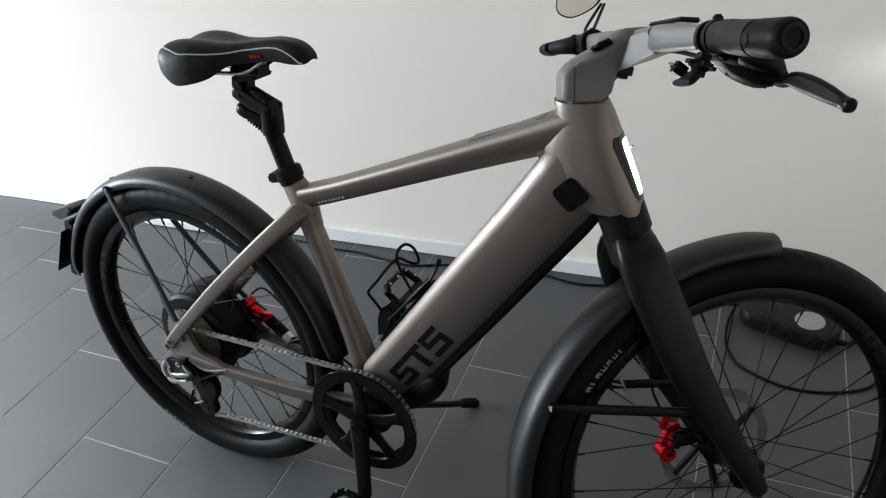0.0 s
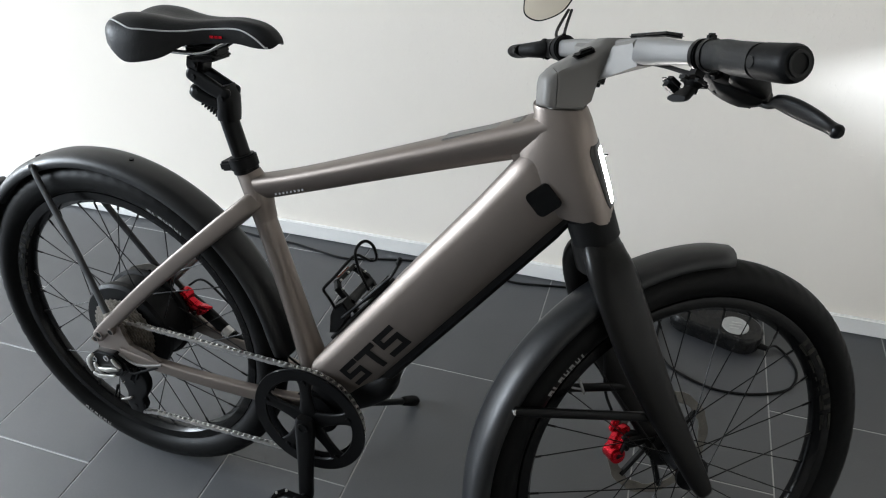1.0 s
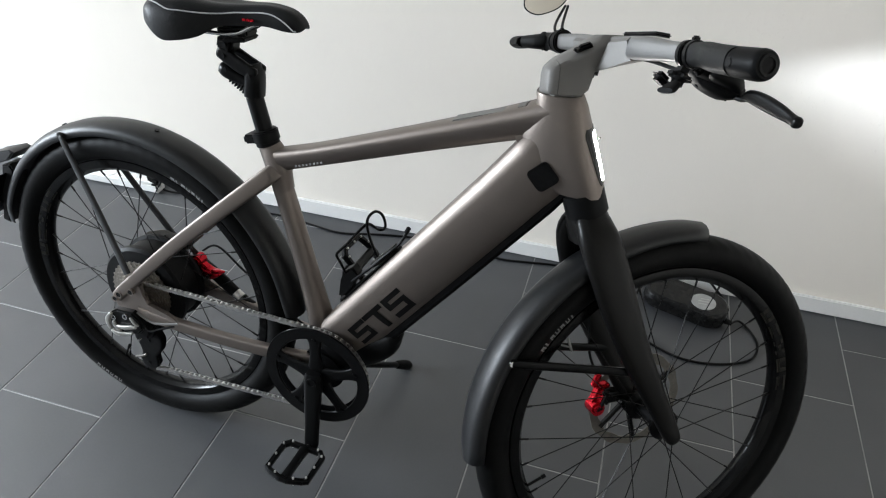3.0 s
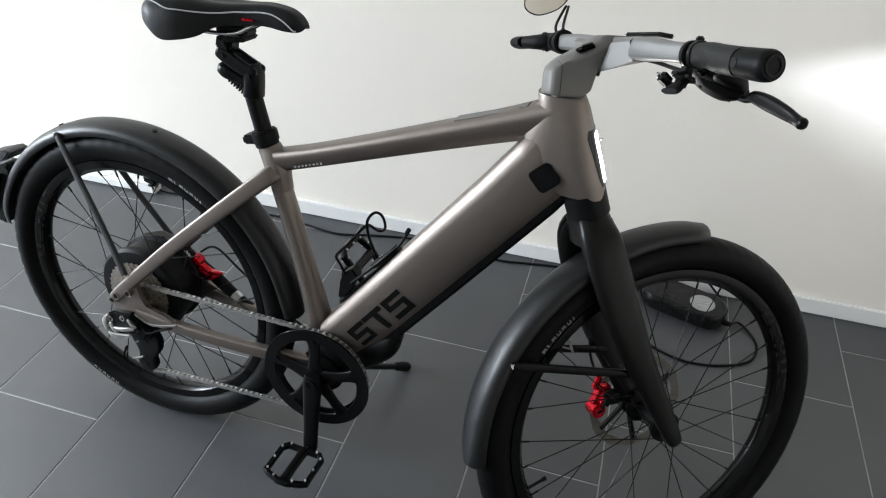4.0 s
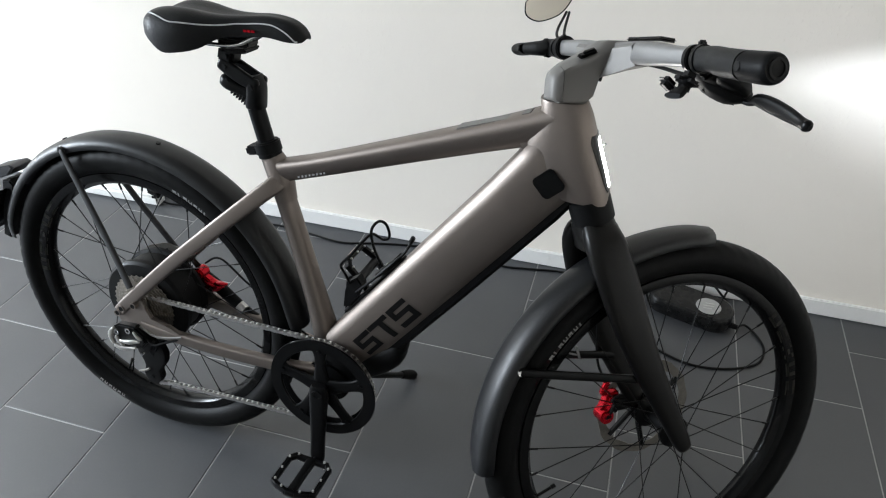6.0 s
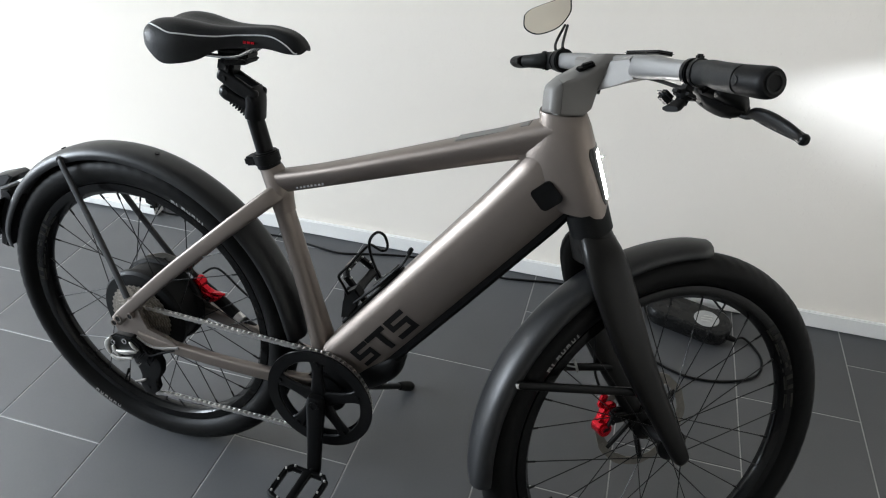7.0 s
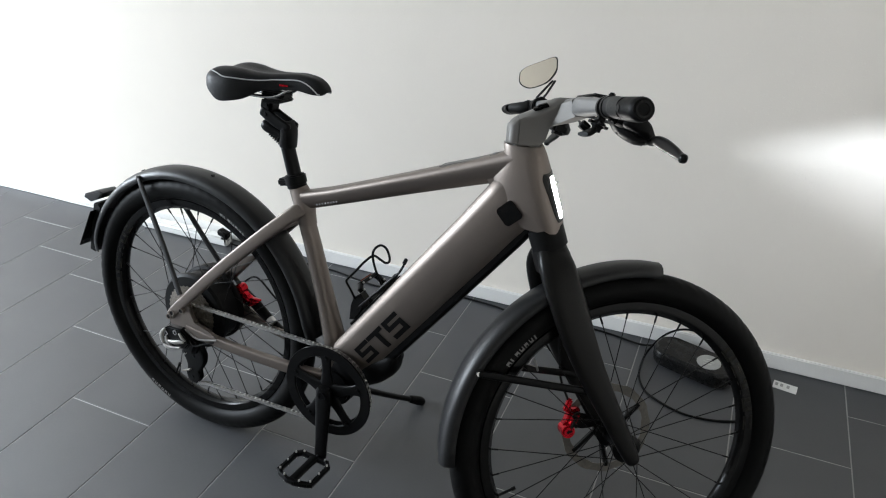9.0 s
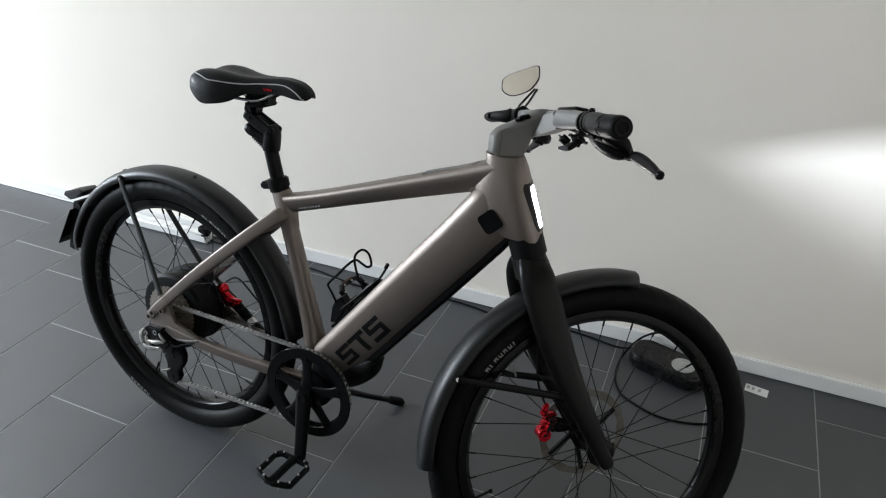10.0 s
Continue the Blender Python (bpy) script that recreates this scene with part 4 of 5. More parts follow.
def chain_run(bm, path, pitch=0.0127):
    """Links along a path: paired plates, inner and outer in turn, and rollers."""
    pts = [V(p) for p in path]
    dist = 0.0
    marks = []
    need = 0.0
    for a, b in zip(pts, pts[1:]):
        ln = (b - a).length
        while need <= dist + ln:
            marks.append(a.lerp(b, (need - dist) / ln))
            need += pitch
        dist += ln
    for i, (a, b) in enumerate(zip(marks, marks[1:])):
        d = (b - a).normalized()
        nz = d.cross(V((0, 1, 0)))
        w = 0.0034 if i % 2 else 0.0026
        for s in (-1, 1):
            base = V((0, s * w, 0))
            ring = []
            for t, h in ((-0.003, 0.0), (-0.001, 0.0036), (0.0042, 0.0043), (0.00635, 0.0026), (0.0085, 0.0043), (0.0137, 0.0036), (0.0157, 0.0)):
                ring.append((t, h))
            outline = [a + d * t + nz * h + base for t, h in ring] + [a + d * t - nz * h + base for t, h in ring[-2:0:-1]]
            lo = [bm.verts.new(p) for p in outline]
            hi = [bm.verts.new(p + V((0, s * 0.0009, 0))) for p in outline]
            k = len(lo)
            bm.faces.new(lo)
            bm.faces.new(hi[::-1])
            for j in range(k):
                bm.faces.new((lo[j], lo[(j + 1) % k], hi[(j + 1) % k], hi[j]))
        disc(bm, a, (0, 1, 0), 0.0036, 0.0085, 8)
    return bm


bm = bmesh.new()
RC = 0.108
upper = [(-0.014, -0.050, RW + 0.031), (0.010, -0.050, RW + 0.0355), (0.425, -0.0465, BB.z + RC - 0.001)]
arc = [(BB.x + RC * math.cos(radians(a)), -0.0465, BB.z + RC * math.sin(radians(a))) for a in range(96, -100, -8)]
lower = [(0.05, -0.053, 0.166), (0.012, -0.054, 0.158)]
chain_run(bm, upper + arc + lower)
part("chain", bm, CHAINSTEEL, bike, "grey steel bicycle chain", angle=30)
# derailleur
bm = bmesh.new()
plate(bm, [(-0.050, 0.322), (-0.030, 0.336), (0.012, 0.338), (0.034, 0.322), (0.036, 0.300), (0.020, 0.282), (-0.018, 0.274), (-0.046, 0.284), (-0.052, 0.302)], -0.094, -0.074, 0.004)
block(bm, Matrix.Translation((0.022, -0.070, 0.286)) @ Matrix.Rotation(radians(25), 4, "Y"), (0.046, 0.024, 0.044), 0.008, 3)
derailleur = part("rear_derailleur", bm, BLACK, bike, "black and bright steel rear derailleur")
for pts in (
    [(-0.042, -0.096, 0.324, 0.0040, 0.004), (-0.051, -0.097, 0.310, 0.0062, 0.004), (-0.051, -0.098, 0.296, 0.0050, 0.004), (-0.047, -0.098, 0.286, 0.0036, 0.004)],
    [(-0.038, -0.096, 0.304, 0.0030, 0.003), (-0.034, -0.097, 0.293, 0.0046, 0.003), (-0.024, -0.097, 0.284, 0.0030, 0.003)],
    [(-0.028, -0.097, 0.295, 0.0030, 0.003), (-0.008, -0.098, 0.297, 0.0052, 0.004), (0.010, -0.097, 0.302, 0.0046, 0.003), (0.020, -0.096, 0.303, 0.0026, 0.003)],
    [(-0.044, -0.097, 0.279, 0.0046, 0.004), (-0.030, -0.098, 0.276, 0.0058, 0.004), (-0.010, -0.097, 0.279, 0.0040, 0.003), (0.008, -0.096, 0.284, 0.0026, 0.003)],
    [(0.010, -0.095, 0.325, 0.0026, 0.003), (0.018, -0.096, 0.316, 0.0036, 0.003), (0.026, -0.095, 0.310, 0.0026, 0.003)],
):
    bm = bmesh.new()
    beam(bm, pts, k=3, n=4, round_ends=True)
    part("bright_link", bm, BRIGHTLINK, derailleur, "bright steel linkage")
for x, z, r in ((-0.036, 0.316, 0.0068), (-0.004, 0.326, 0.0068), (0.024, 0.272, 0.003)):
    bm = bmesh.new()
    revolve(bm, [(r, -0.0975), (r * 0.55, -0.0975), (r * 0.5, -0.095), (r, -0.092)], (x, z), 20)
    part("derailleur_bolt", bm, CHROME, derailleur, "bright round bolt head")
bm = bmesh.new()
for y in (-0.062, -0.046):
    beam(bm, [(0.016, y, 0.286, 0.022, 0.0013), (0.015, y, 0.256, 0.036, 0.0013), (0.016, y, 0.232, 0.032, 0.0013), (0.011, y, 0.204, 0.019, 0.0013), (0.008, y, 0.182, 0.023, 0.0013), (0.006, y, 0.162, 0.014, 0.0013)], k=2.4, n=4)
part("pulley_cage", bm, PLASTIC, derailleur)
for x, z in ((0.016, 0.245), (0.007, 0.178)):
    bm = bmesh.new()
    revolve(bm, [(0.019, -0.056), (0.019, -0.052), (0.006, -0.052), (0.006, -0.056)], (x, z), 44, wobble=lambda i, j, r, v: (r + (0.003 if i % 4 < 2 else 0) * (j < 2), v))
    disc(bm, (x, -0.0635, z), (0, 1, 0), 0.005, 0.003, 14)
    part("jockey_wheel", bm, PLASTIC, derailleur)
bm = bmesh.new()
beam(bm, [(-0.026, -0.066, 0.188, 0.0018, 0.002), (-0.004, -0.066, 0.197, 0.0032, 0.003), (0.006, -0.066, 0.204, 0.0025, 0.002)], k=2.4, n=3)
part("cage_bolt", bm, ROTOR, derailleur)
bm = bmesh.new()
pipe(bm, [(0.030, -0.085, 0.318), (0.05, -0.09, 0.300), (0.075, -0.085, 0.308), (0.11, -0.077, 0.322)], 0.0026, 8, 6)
part("gear_cable", bm, PLASTIC, derailleur)
# clip; its pale bar also stands in for the highlight along the dropout's edge
bm = bmesh.new()
beam(bm, [(0.018, -0.0815, 0.335, 0.003, 0.0025), (0.06, -0.082, 0.318, 0.003, 0.0025), (0.12, -0.078, 0.331, 0.003, 0.0025)], n=3)
part("clip_with_edge_highlight", bm, STEMPAINT, derailleur)
# rear brake caliper and torque arm on the far side
bm = bmesh.new()
disc(bm, (0.084, 0.058, 0.410), (0, 1, 0), 0.0150, 0.030, 24, bevel=0.004)
beam(bm, [(0.083, 0.060, 0.405, 0.010, 0.012), (0.093, 0.061, 0.388, 0.0135, 0.014), (0.112, 0.062, 0.379, 0.0125, 0.014), (0.128, 0.062, 0.383, 0.0085, 0.012)], k=3, n=4, round_ends=True)
beam(bm, [(0.118, 0.058, 0.386, 0.006, 0.007), (0.134, 0.057, 0.391, 0.005, 0.006), (0.148, 0.057, 0.394, 0.003, 0.004)], k=2.4, n=3, round_ends=True)
block(bm, Matrix.Translation((0.100, 0.058, 0.398)) @ Matrix.Rotation(radians(35), 4, "Y"), (0.020, 0.018, 0.012), 0.003)
caliper = part("brake_caliper", bm, RED, bike, "red anodised brake caliper")
for x, z in ((0.084, 0.410), (0.096, 0.388), (0.114, 0.380)):
    bm = bmesh.new()
    disc(bm, (x, 0.043, z), (0, 1, 0), 0.0045, 0.006, 12, bevel=0.001)
    part("bolt", bm, BLACK, caliper)
bm = bmesh.new()
beam(bm, [(0.06, 0.078, 0.40, 0.016, 0.007), (0.12, 0.074, 0.365, 0.017, 0.008), (0.20, 0.066, 0.318, 0.014, 0.008), (0.30, 0.055, 0.300, 0.012, 0.008)], k=3, n=4)
part("torque_arm", bm, BLACK, bike, "black torque arm on the far chain stay")
bm = bmesh.new()
pipe(bm, [(0.175, 0.058, 0.345), (0.19, 0.056, 0.336)], 0.0125, 16, 1)
part("cable_ferrule", bm, STEEL, bike)
bm = bmesh.new()
pipe(bm, [(0.09, 0.068, 0.43), (0.13, 0.07, 0.45), (0.2, 0.06, 0.41), (0.32, 0.045, 0.34), (0.40, 0.03, 0.31)], 0.0025, 8, 6)
part("brake_hose", bm, PLASTIC, bike)
# kickstand
bm = bmesh.new()
beam(bm, [(0.408, 0.030, 0.250, 0.013, 0.011), (0.420, 0.062, 0.221, 0.0095, 0.0095), (0.463, 0.180, 0.138, 0.0078, 0.0078), (0.497, 0.280, 0.072, 0.0075, 0.0075)], side=(0.5, 0.5, 0.7), k=2.2, n=3)
stand = part("kickstand", bm, BLACK, bike, "black metal kickstand reaching the floor tiles")
bm = bmesh.new()
beam(bm, [(0.494, 0.272, 0.078, 0.0105, 0.0105), (0.503, 0.298, 0.061, 0.0125, 0.0125), (0.508, 0.311, 0.052, 0.012, 0.012)], side=(0.5, 0.5, 0.7), k=2.4, n=3, round_ends=True)
part("rubber_foot", bm, RUBBER, stand)
# seat tube cable entry and top tube cover
bm = bmesh.new()
tt = Matrix.Translation((0.742, 0, 0.8862)) @ Matrix.Rotation(radians(-19.2), 4, "Y")
block(bm, tt, (0.128, 0.032, 0.004), 0.0018)
block(bm, tt @ Matrix.Translation((0.054, 0, 0.0025)), (0.014, 0.028, 0.004), 0.0015)
part("top_tube_cover", bm, STEMPAINT, bike, "grey cover let into the top tube")
bm = bmesh.new()
block(bm, tt @ Matrix.Translation((0.064, 0, 0.0015)), (0.008, 0.034, 0.005), 0.0015)
part("cover_edge", bm, GLOSS, bike)
# decals on the down tube and a print on the top tube


def flank(a):
    """Half width of the down tube at the height a over its upper edge."""
    rows = ((0.0, 0.038), (-0.0434, 0.038), (-0.0628, 0.0366), (-0.0790, 0.0340), (-0.0920, 0.0305), (-0.1006, 0.0268), (-0.106, 0.0225))
    for (a0, b0), (a1, b1) in zip(rows, rows[1:]):
        if a >= a1:
            return b0 + (b1 - b0) * (a - a0) / (a1 - a0)
    return 0.0225


for s0, bars in (
    (-0.538, ((0.0, 0.047, -0.0430, -0.0535), (0.0, 0.012, -0.0535, -0.0610), (0.0, 0.047, -0.0610, -0.0710), (0.036, 0.047, -0.0710, -0.0800), (0.0, 0.047, -0.0800, -0.0890))),
    (-0.489, ((0.0, 0.056, -0.0430, -0.0535), (0.027, 0.041, -0.0535, -0.0930))),
    (-0.427, ((0.0, 0.054, -0.0430, -0.0535), (0.0, 0.013, -0.0535, -0.0610), (0.0, 0.054, -0.0610, -0.0710), (0.041, 0.054, -0.0710, -0.0820), (0.0, 0.054, -0.0820, -0.0930))),
):
    bm = bmesh.new()
    for a0, a1, b0, b1 in bars:
        rows = []
        for i in range(4):
            h = b0 + (b1 - b0) * i / 3
            rows.append([bm.verts.new(V((0.801, 0, 0.853)) + D * (s0 + a) + NRM * h + V((0, -flank(h) - 0.0005, 0))) for a in (a0, (a0 + a1) / 2, a1)])
        for r0, r1 in zip(rows, rows[1:]):
            for j in range(2):
                bm.faces.new((r0[j], r0[j + 1], r1[j + 1], r1[j]))
    bmesh.ops.solidify(bm, geom=bm.faces[:], thickness=0.0003)
    part("down_tube_mark", bm, DECAL, bike, "large dark grey block-shaped mark")
bm = bmesh.new()
for k in range(8):
    t = k / 7
    x = 0.392 + 0.052 * t
    block(bm, Matrix.Translation((x, -0.0212, 0.7305 + 0.3275 * (x - 0.392))) @ Matrix.Rotation(radians(-18.5), 4, "Y"), (0.0038, 0.001, 0.0034), 0)
part("top_tube_print", bm, PRINT, bike, "small pale printed mark")

# bottle cage of bent wire on the down tube
bm = bmesh.new()
foot = V((0.801, 0, 0.853)) + D * -0.50 + NRM * 0.006
head = V((0.801, 0, 0.853)) + D * -0.33 + NRM * 0.006
beam(bm, [tuple(foot + NRM * 0.001 - D * 0.02) + (0.004, 0.010), tuple(foot.lerp(head, 0.5) - NRM * 0.001) + (0.0035, 0.009), tuple(head - NRM * 0.002) + (0.003, 0.008)], k=3.5, n=3)
plate(bm, [(0.470, 0.462), (0.484, 0.466), (0.500, 0.492), (0.512, 0.520), (0.500, 0.536), (0.482, 0.522), (0.474, 0.50)], -0.012, 0.012, 0.002)
block(bm, Matrix.Translation(foot.lerp(head, 0.85) + NRM * 0.006) @ Matrix.Rotation(radians(-51.7), 4, "Y"), (0.05, 0.014, 0.008), 0.002)
cage = part("bottle_cage", bm, PLASTIC, bike, "black bent-wire bottle cage on the down tube")
for pts in (
    [(0.486, -0.006, 0.510), (0.482, -0.022, 0.545), (0.479, -0.035, 0.570), (0.484, -0.036, 0.581), (0.500, -0.032, 0.600), (0.516, -0.022, 0.622), (0.526, 0.0, 0.632), (0.531, 0.022, 0.616), (0.533, 0.040, 0.602), (0.543, 0.040, 0.606), (0.549, 0.032, 0.622), (0.546, 0.023, 0.645), (0.537, 0.013, 0.655), (0.530, 0.0, 0.650), (0.528, -0.006, 0.636), (0.531, -0.002, 0.608), (0.538, 0.002, 0.584), (0.545, 0.008, 0.560)],
    [(0.500, -0.014, 0.505), (0.540, -0.016, 0.548), (0.575, -0.012, 0.588), (0.592, -0.006, 0.606), (0.602, -0.003, 0.624), (0.609, -0.003, 0.640)],
):
    bm = bmesh.new()
    pipe(bm, pts, 0.0028, 8, 6)
    part("cage_wire", bm, BLACK, cage)
bm = bmesh.new()
beam(bm, [(0.540, 0, 0.548, 0.005, 0.010), (0.562, 0, 0.570, 0.0065, 0.011), (0.584, 0, 0.590, 0.004, 0.009)], k=3.5, n=3)
part("cage_spine", bm, PLASTIC, cage)
bm = bmesh.new()
disc(bm, (0.608, -0.003, 0.639), (0.4, 0, 0.9), 0.0045, 0.014, 12, bevel=0.0015)
part("wire_cap", bm, PLASTIC, cage)
for t in (0.12, 0.75):
    bm = bmesh.new()
    disc(bm, foot.lerp(head, t) + NRM * 0.011, NRM, 0.005, 0.004, 12)
    part("cage_bolt", bm, STEEL, cage)

# steered: stem, bar and what is clamped on it
OFF = -0.022


def stem_ring(x, zb, zs, crown, r, l, e):
    """A faceted section of the stem: flat flanks from zb to zs and a low crown, with eased edges e."""
    inset = min(0.016, (l - r) * 0.4)
    return [V((x, y, z)) for y, z in ((r + e * 0.2, zb), (r, zb + e * 0.25), (r, zs - e), (r + e * 0.5, zs), (r + inset, zs + crown), (l - inset, zs + crown), (l - e * 0.5, zs), (l, zs - e), (l, zb + e * 0.25), (l - e * 0.2, zb))]


bm = bmesh.new()
loft(bm, [stem_ring(*s) for s in ((0.8255, 0.9325, 0.9775, 0.006, -0.0345, 0.0150, 0.006), (0.832, 0.932, 0.9815, 0.006, -0.0348, 0.0190, 0.006), (0.850, 0.9322, 0.9875, 0.008, -0.0350, 0.0232, 0.006), (0.866, 0.9335, 0.9950, 0.009, -0.0353, 0.0234, 0.006), (0.876, 0.9420, 1.0000, 0.010, -0.0355, 0.0235, 0.006), (0.883, 0.968, 1.0055, 0.011, -0.0355, 0.0235, 0.006), (0.901, 0.984, 1.0135, 0.011, -0.0355, 0.0235, 0.006), (0.946, 0.990, 1.018, 0.008, -0.0355, 0.0235, 0.006))])
stem = part("stem", bm, STEMPAINT, bike, "light grey metallic stem joined to the bar", TURNED, angle=33)
for v0s, v1s in ((-0.0352, -0.0860), (0.0232, 0.0700)):
    bm = bmesh.new()
    a = [V((x, v0s, z)) for x, z in ((0.8825, 0.9695), (0.900, 1.0125), (0.906, 1.0175), (0.944, 1.0225), (0.949, 1.016), (0.948, 0.990), (0.930, 0.982))]
    b = [V((x, v1s, z)) for x, z in ((0.9080, 0.9885), (0.8985, 1.0155), (0.9035, 1.0205), (0.932, 1.0225), (0.938, 1.016), (0.937, 0.992), (0.930, 0.989))]
    loft(bm, [a, b])
    part("stem_flare", bm, STEMPAINT, stem, m=TURNED, angle=14)
bm = bmesh.new()
beam(bm, [(0.906, OFF - 0.20, 1.001, 0.0125, 0.013), (0.910, OFF - 0.15, 1.003, 0.0135, 0.015), (0.918, OFF - 0.085, 1.006, 0.0165, 0.020), (0.926, OFF - 0.04, 1.007, 0.0165, 0.022), (0.928, OFF, 1.007, 0.0165, 0.022), (0.930, OFF + 0.06, 1.009, 0.016, 0.021), (0.932, OFF + 0.12, 1.014, 0.0145, 0.016), (0.930, OFF + 0.19, 1.016, 0.013, 0.013)], side=(1, 0, 0), k=3.4, n=5)
bar = part("handlebar", bm, BARPAINT_LIT, bike, "light grey metallic handlebar turned with the wheel", TURNED)
bm = bmesh.new()
loft(bm, [stem_ring(*s) for s in ((0.8100, 0.938, 0.966, 0.002, -0.0255, -0.006, 0.005), (0.8120, 0.9350, 0.9695, 0.003, -0.0300, 0.0010, 0.006), (0.817, 0.9330, 0.973, 0.005, -0.0333, 0.0085, 0.006), (0.8245, 0.9325, 0.9775, 0.006, -0.0345, 0.0150, 0.006))])
part("stem_cap", bm, STEMPAINT, stem, m=TURNED, angle=35)
bm = bmesh.new()
loft(bm, [stem_ring(*s) for s in ((0.822, 0.9310, 0.9340, 0.0, -0.031, 0.012, 0.001), (0.868, 0.9310, 0.9340, 0.0, -0.032, 0.018, 0.001))])
part("stem_foot", bm, STEMPAINT, stem, m=TURNED, angle=35)
for sgn, zb, ub, dz, flat in ((-1, 0.9995, 0.905, -0.009, 1.0), (1, 1.016, 0.930, -0.004, 0.66)):
    y0, y1 = OFF + sgn * 0.205, OFF + sgn * (0.342 if sgn < 0 else 0.298)
    ue = 0.889 if sgn < 0 else 0.897
    yq = y1 - sgn * 0.034
    bm = bmesh.new()
    beam(bm, [(ub, y0, zb, 0.0150, 0.0150), (ub - 0.003, y0 + sgn * 0.03, zb, 0.0155, 0.016), (ub * 0.5 + ue * 0.5, y0 * 0.45 + yq * 0.55, zb + dz * 0.4, 0.0165 * (0.5 + flat / 2), 0.0195), (ue, yq, zb + dz * 0.8, 0.0168 * flat, 0.0202)], side=(1, 0, 0), k=2.5, n=5)
    grip = part("grip", bm, GRIPRUB, bar, "charcoal rubber grip with a black end cap", TURNED)
    bm = bmesh.new()
    beam(bm, [(ue, yq - sgn * 0.001, zb + dz * 0.8, 0.0171 * flat, 0.0206), (ue, y1 - sgn * 0.008, zb + dz, 0.0176 * flat, 0.0198), (ue, y1 + sgn * 0.002, zb + dz, 0.0172 * flat, 0.0188), (ue, y1 + sgn * 0.007, zb + dz, 0.0150 * flat, 0.0158)], side=(1, 0, 0), k=2.0, n=4)
    cap = part("end_cap", bm, PLASTIC, grip, m=TURNED)
    bm = bmesh.new()
    revolve(bm, [(0.0118 * flat, y1 + sgn * 0.0085), (0.0118 * flat, y1 + sgn * 0.0060), (0.0090 * flat, y1 + sgn * 0.0060), (0.0090 * flat, y1 + sgn * 0.0085)], (ue, zb + dz), 32)
    part("cap_ring", bm, GRIPRUB, cap, "dull ring on the end cap", TURNED)
    bm = bmesh.new()
    disc(bm, (ue - 0.0195, y1 - sgn * 0.030, zb + dz + 0.001), (1, 0, 0), 0.0060, 0.003, 20, bevel=0.001)
    part("grip_badge", bm, BLACK, grip, m=TURNED)
    bm = bmesh.new()
    for dy in (-0.004, 0.010):
        disc(bm, (ub, y0 - sgn * dy, zb), (0, 1, 0), 0.0178, 0.009, 28, bevel=0.0015)
    block(bm, Matrix.Translation((ub + 0.004, y0 - sgn * 0.004, zb + 0.018)), (0.010, 0.008, 0.010), 0.002)
    part("grip_clamp", bm, BLACK, grip, m=TURNED)
    # brake lever with its reservoir
    yl = y0 - sgn * 0.006
    bm = bmesh.new()
    block(bm, Matrix.Translation((ub + 0.012, yl + sgn * 0.004, zb - 0.015)) @ Matrix.Rotation(radians(-15), 4, "Y"), (0.020, 0.018, 0.018), 0.006, 3)
    beam(bm, [(ub + 0.020, yl - sgn * 0.012, zb - 0.018, 0.009, 0.011), (ub + 0.036, yl - sgn * 0.012, zb - 0.026, 0.0155, 0.016), (ub + 0.056, yl + sgn * 0.004, zb - 0.037, 0.0165, 0.017), (ub + 0.070, yl + sgn * 0.014, zb - 0.042, 0.010, 0.012)], side=(0, 1, 0), k=3.4, n=3, round_ends=True)
    beam(bm, [(ub + 0.020, yl + sgn * 0.000, zb - 0.014, 0.012, 0.018), (ub + 0.040, yl + sgn * 0.006, zb - 0.022, 0.012, 0.016), (ub + 0.062, yl + sgn * 0.014, zb - 0.034, 0.008, 0.012)], side=(0, 1, 0), k=3, n=3)
    beam(bm, [(ub + 0.030, yl + sgn * 0.016, zb - 0.020, 0.010, 0.014), (ub + 0.050, yl + sgn * 0.020, zb - 0.026, 0.013, 0.014), (ub + 0.064, yl + sgn * 0.018, zb - 0.036, 0.009, 0.010)], side=(0, 1, 0), k=3.2, n=3, round_ends=True)
    for i in range(4):
        block(bm, Matrix.Translation((ub + 0.030 + 0.010 * i, yl + sgn * (-0.012 + 0.006 * i), zb - 0.035 - 0.0045 * i)) @ Matrix.Rotation(radians(30 + 25 * i), 4, "Y"), (0.011, 0.006, 0.010), 0.002)
    lever = part("brake_lever", bm, PLASTIC, bar, "black brake lever and reservoir", TURNED)
    bm = bmesh.new()
    beam(bm, [(ub + 0.064, yl + sgn * 0.014, zb - 0.046, 0.0045, 0.004), (ub + 0.067, yl + sgn * 0.028, zb - 0.0505, 0.0034, 0.004), (ub + 0.068, yl + sgn * 0.040, zb - 0.0455, 0.0078, 0.005), (ub + 0.070, yl + sgn * 0.062, zb - 0.0505, 0.0098, 0.005), (ub + 0.070, yl + sgn * 0.090, zb - 0.0590, 0.0088, 0.005), (ub + 0.070, yl + sgn * 0.111, zb - 0.0665, 0.0066, 0.005), (ub + 0.070, yl + sgn * 0.119, zb - 0.0695, 0.0072, 0.0068)], side=(1, 0, 0), k=2.6, n=4, round_ends=True)
    part("lever_blade", bm, BLACK, lever, m=TURNED)
    bm = bmesh.new()
    disc(bm, (ub + 0.064, yl + sgn * 0.020, zb - 0.042), (0, 0, 1), 0.0045, 0.008, 14, bevel=0.001)
    part("pivot_bolt", bm, DARKGREY, lever, m=TURNED)
    bm = bmesh.new()
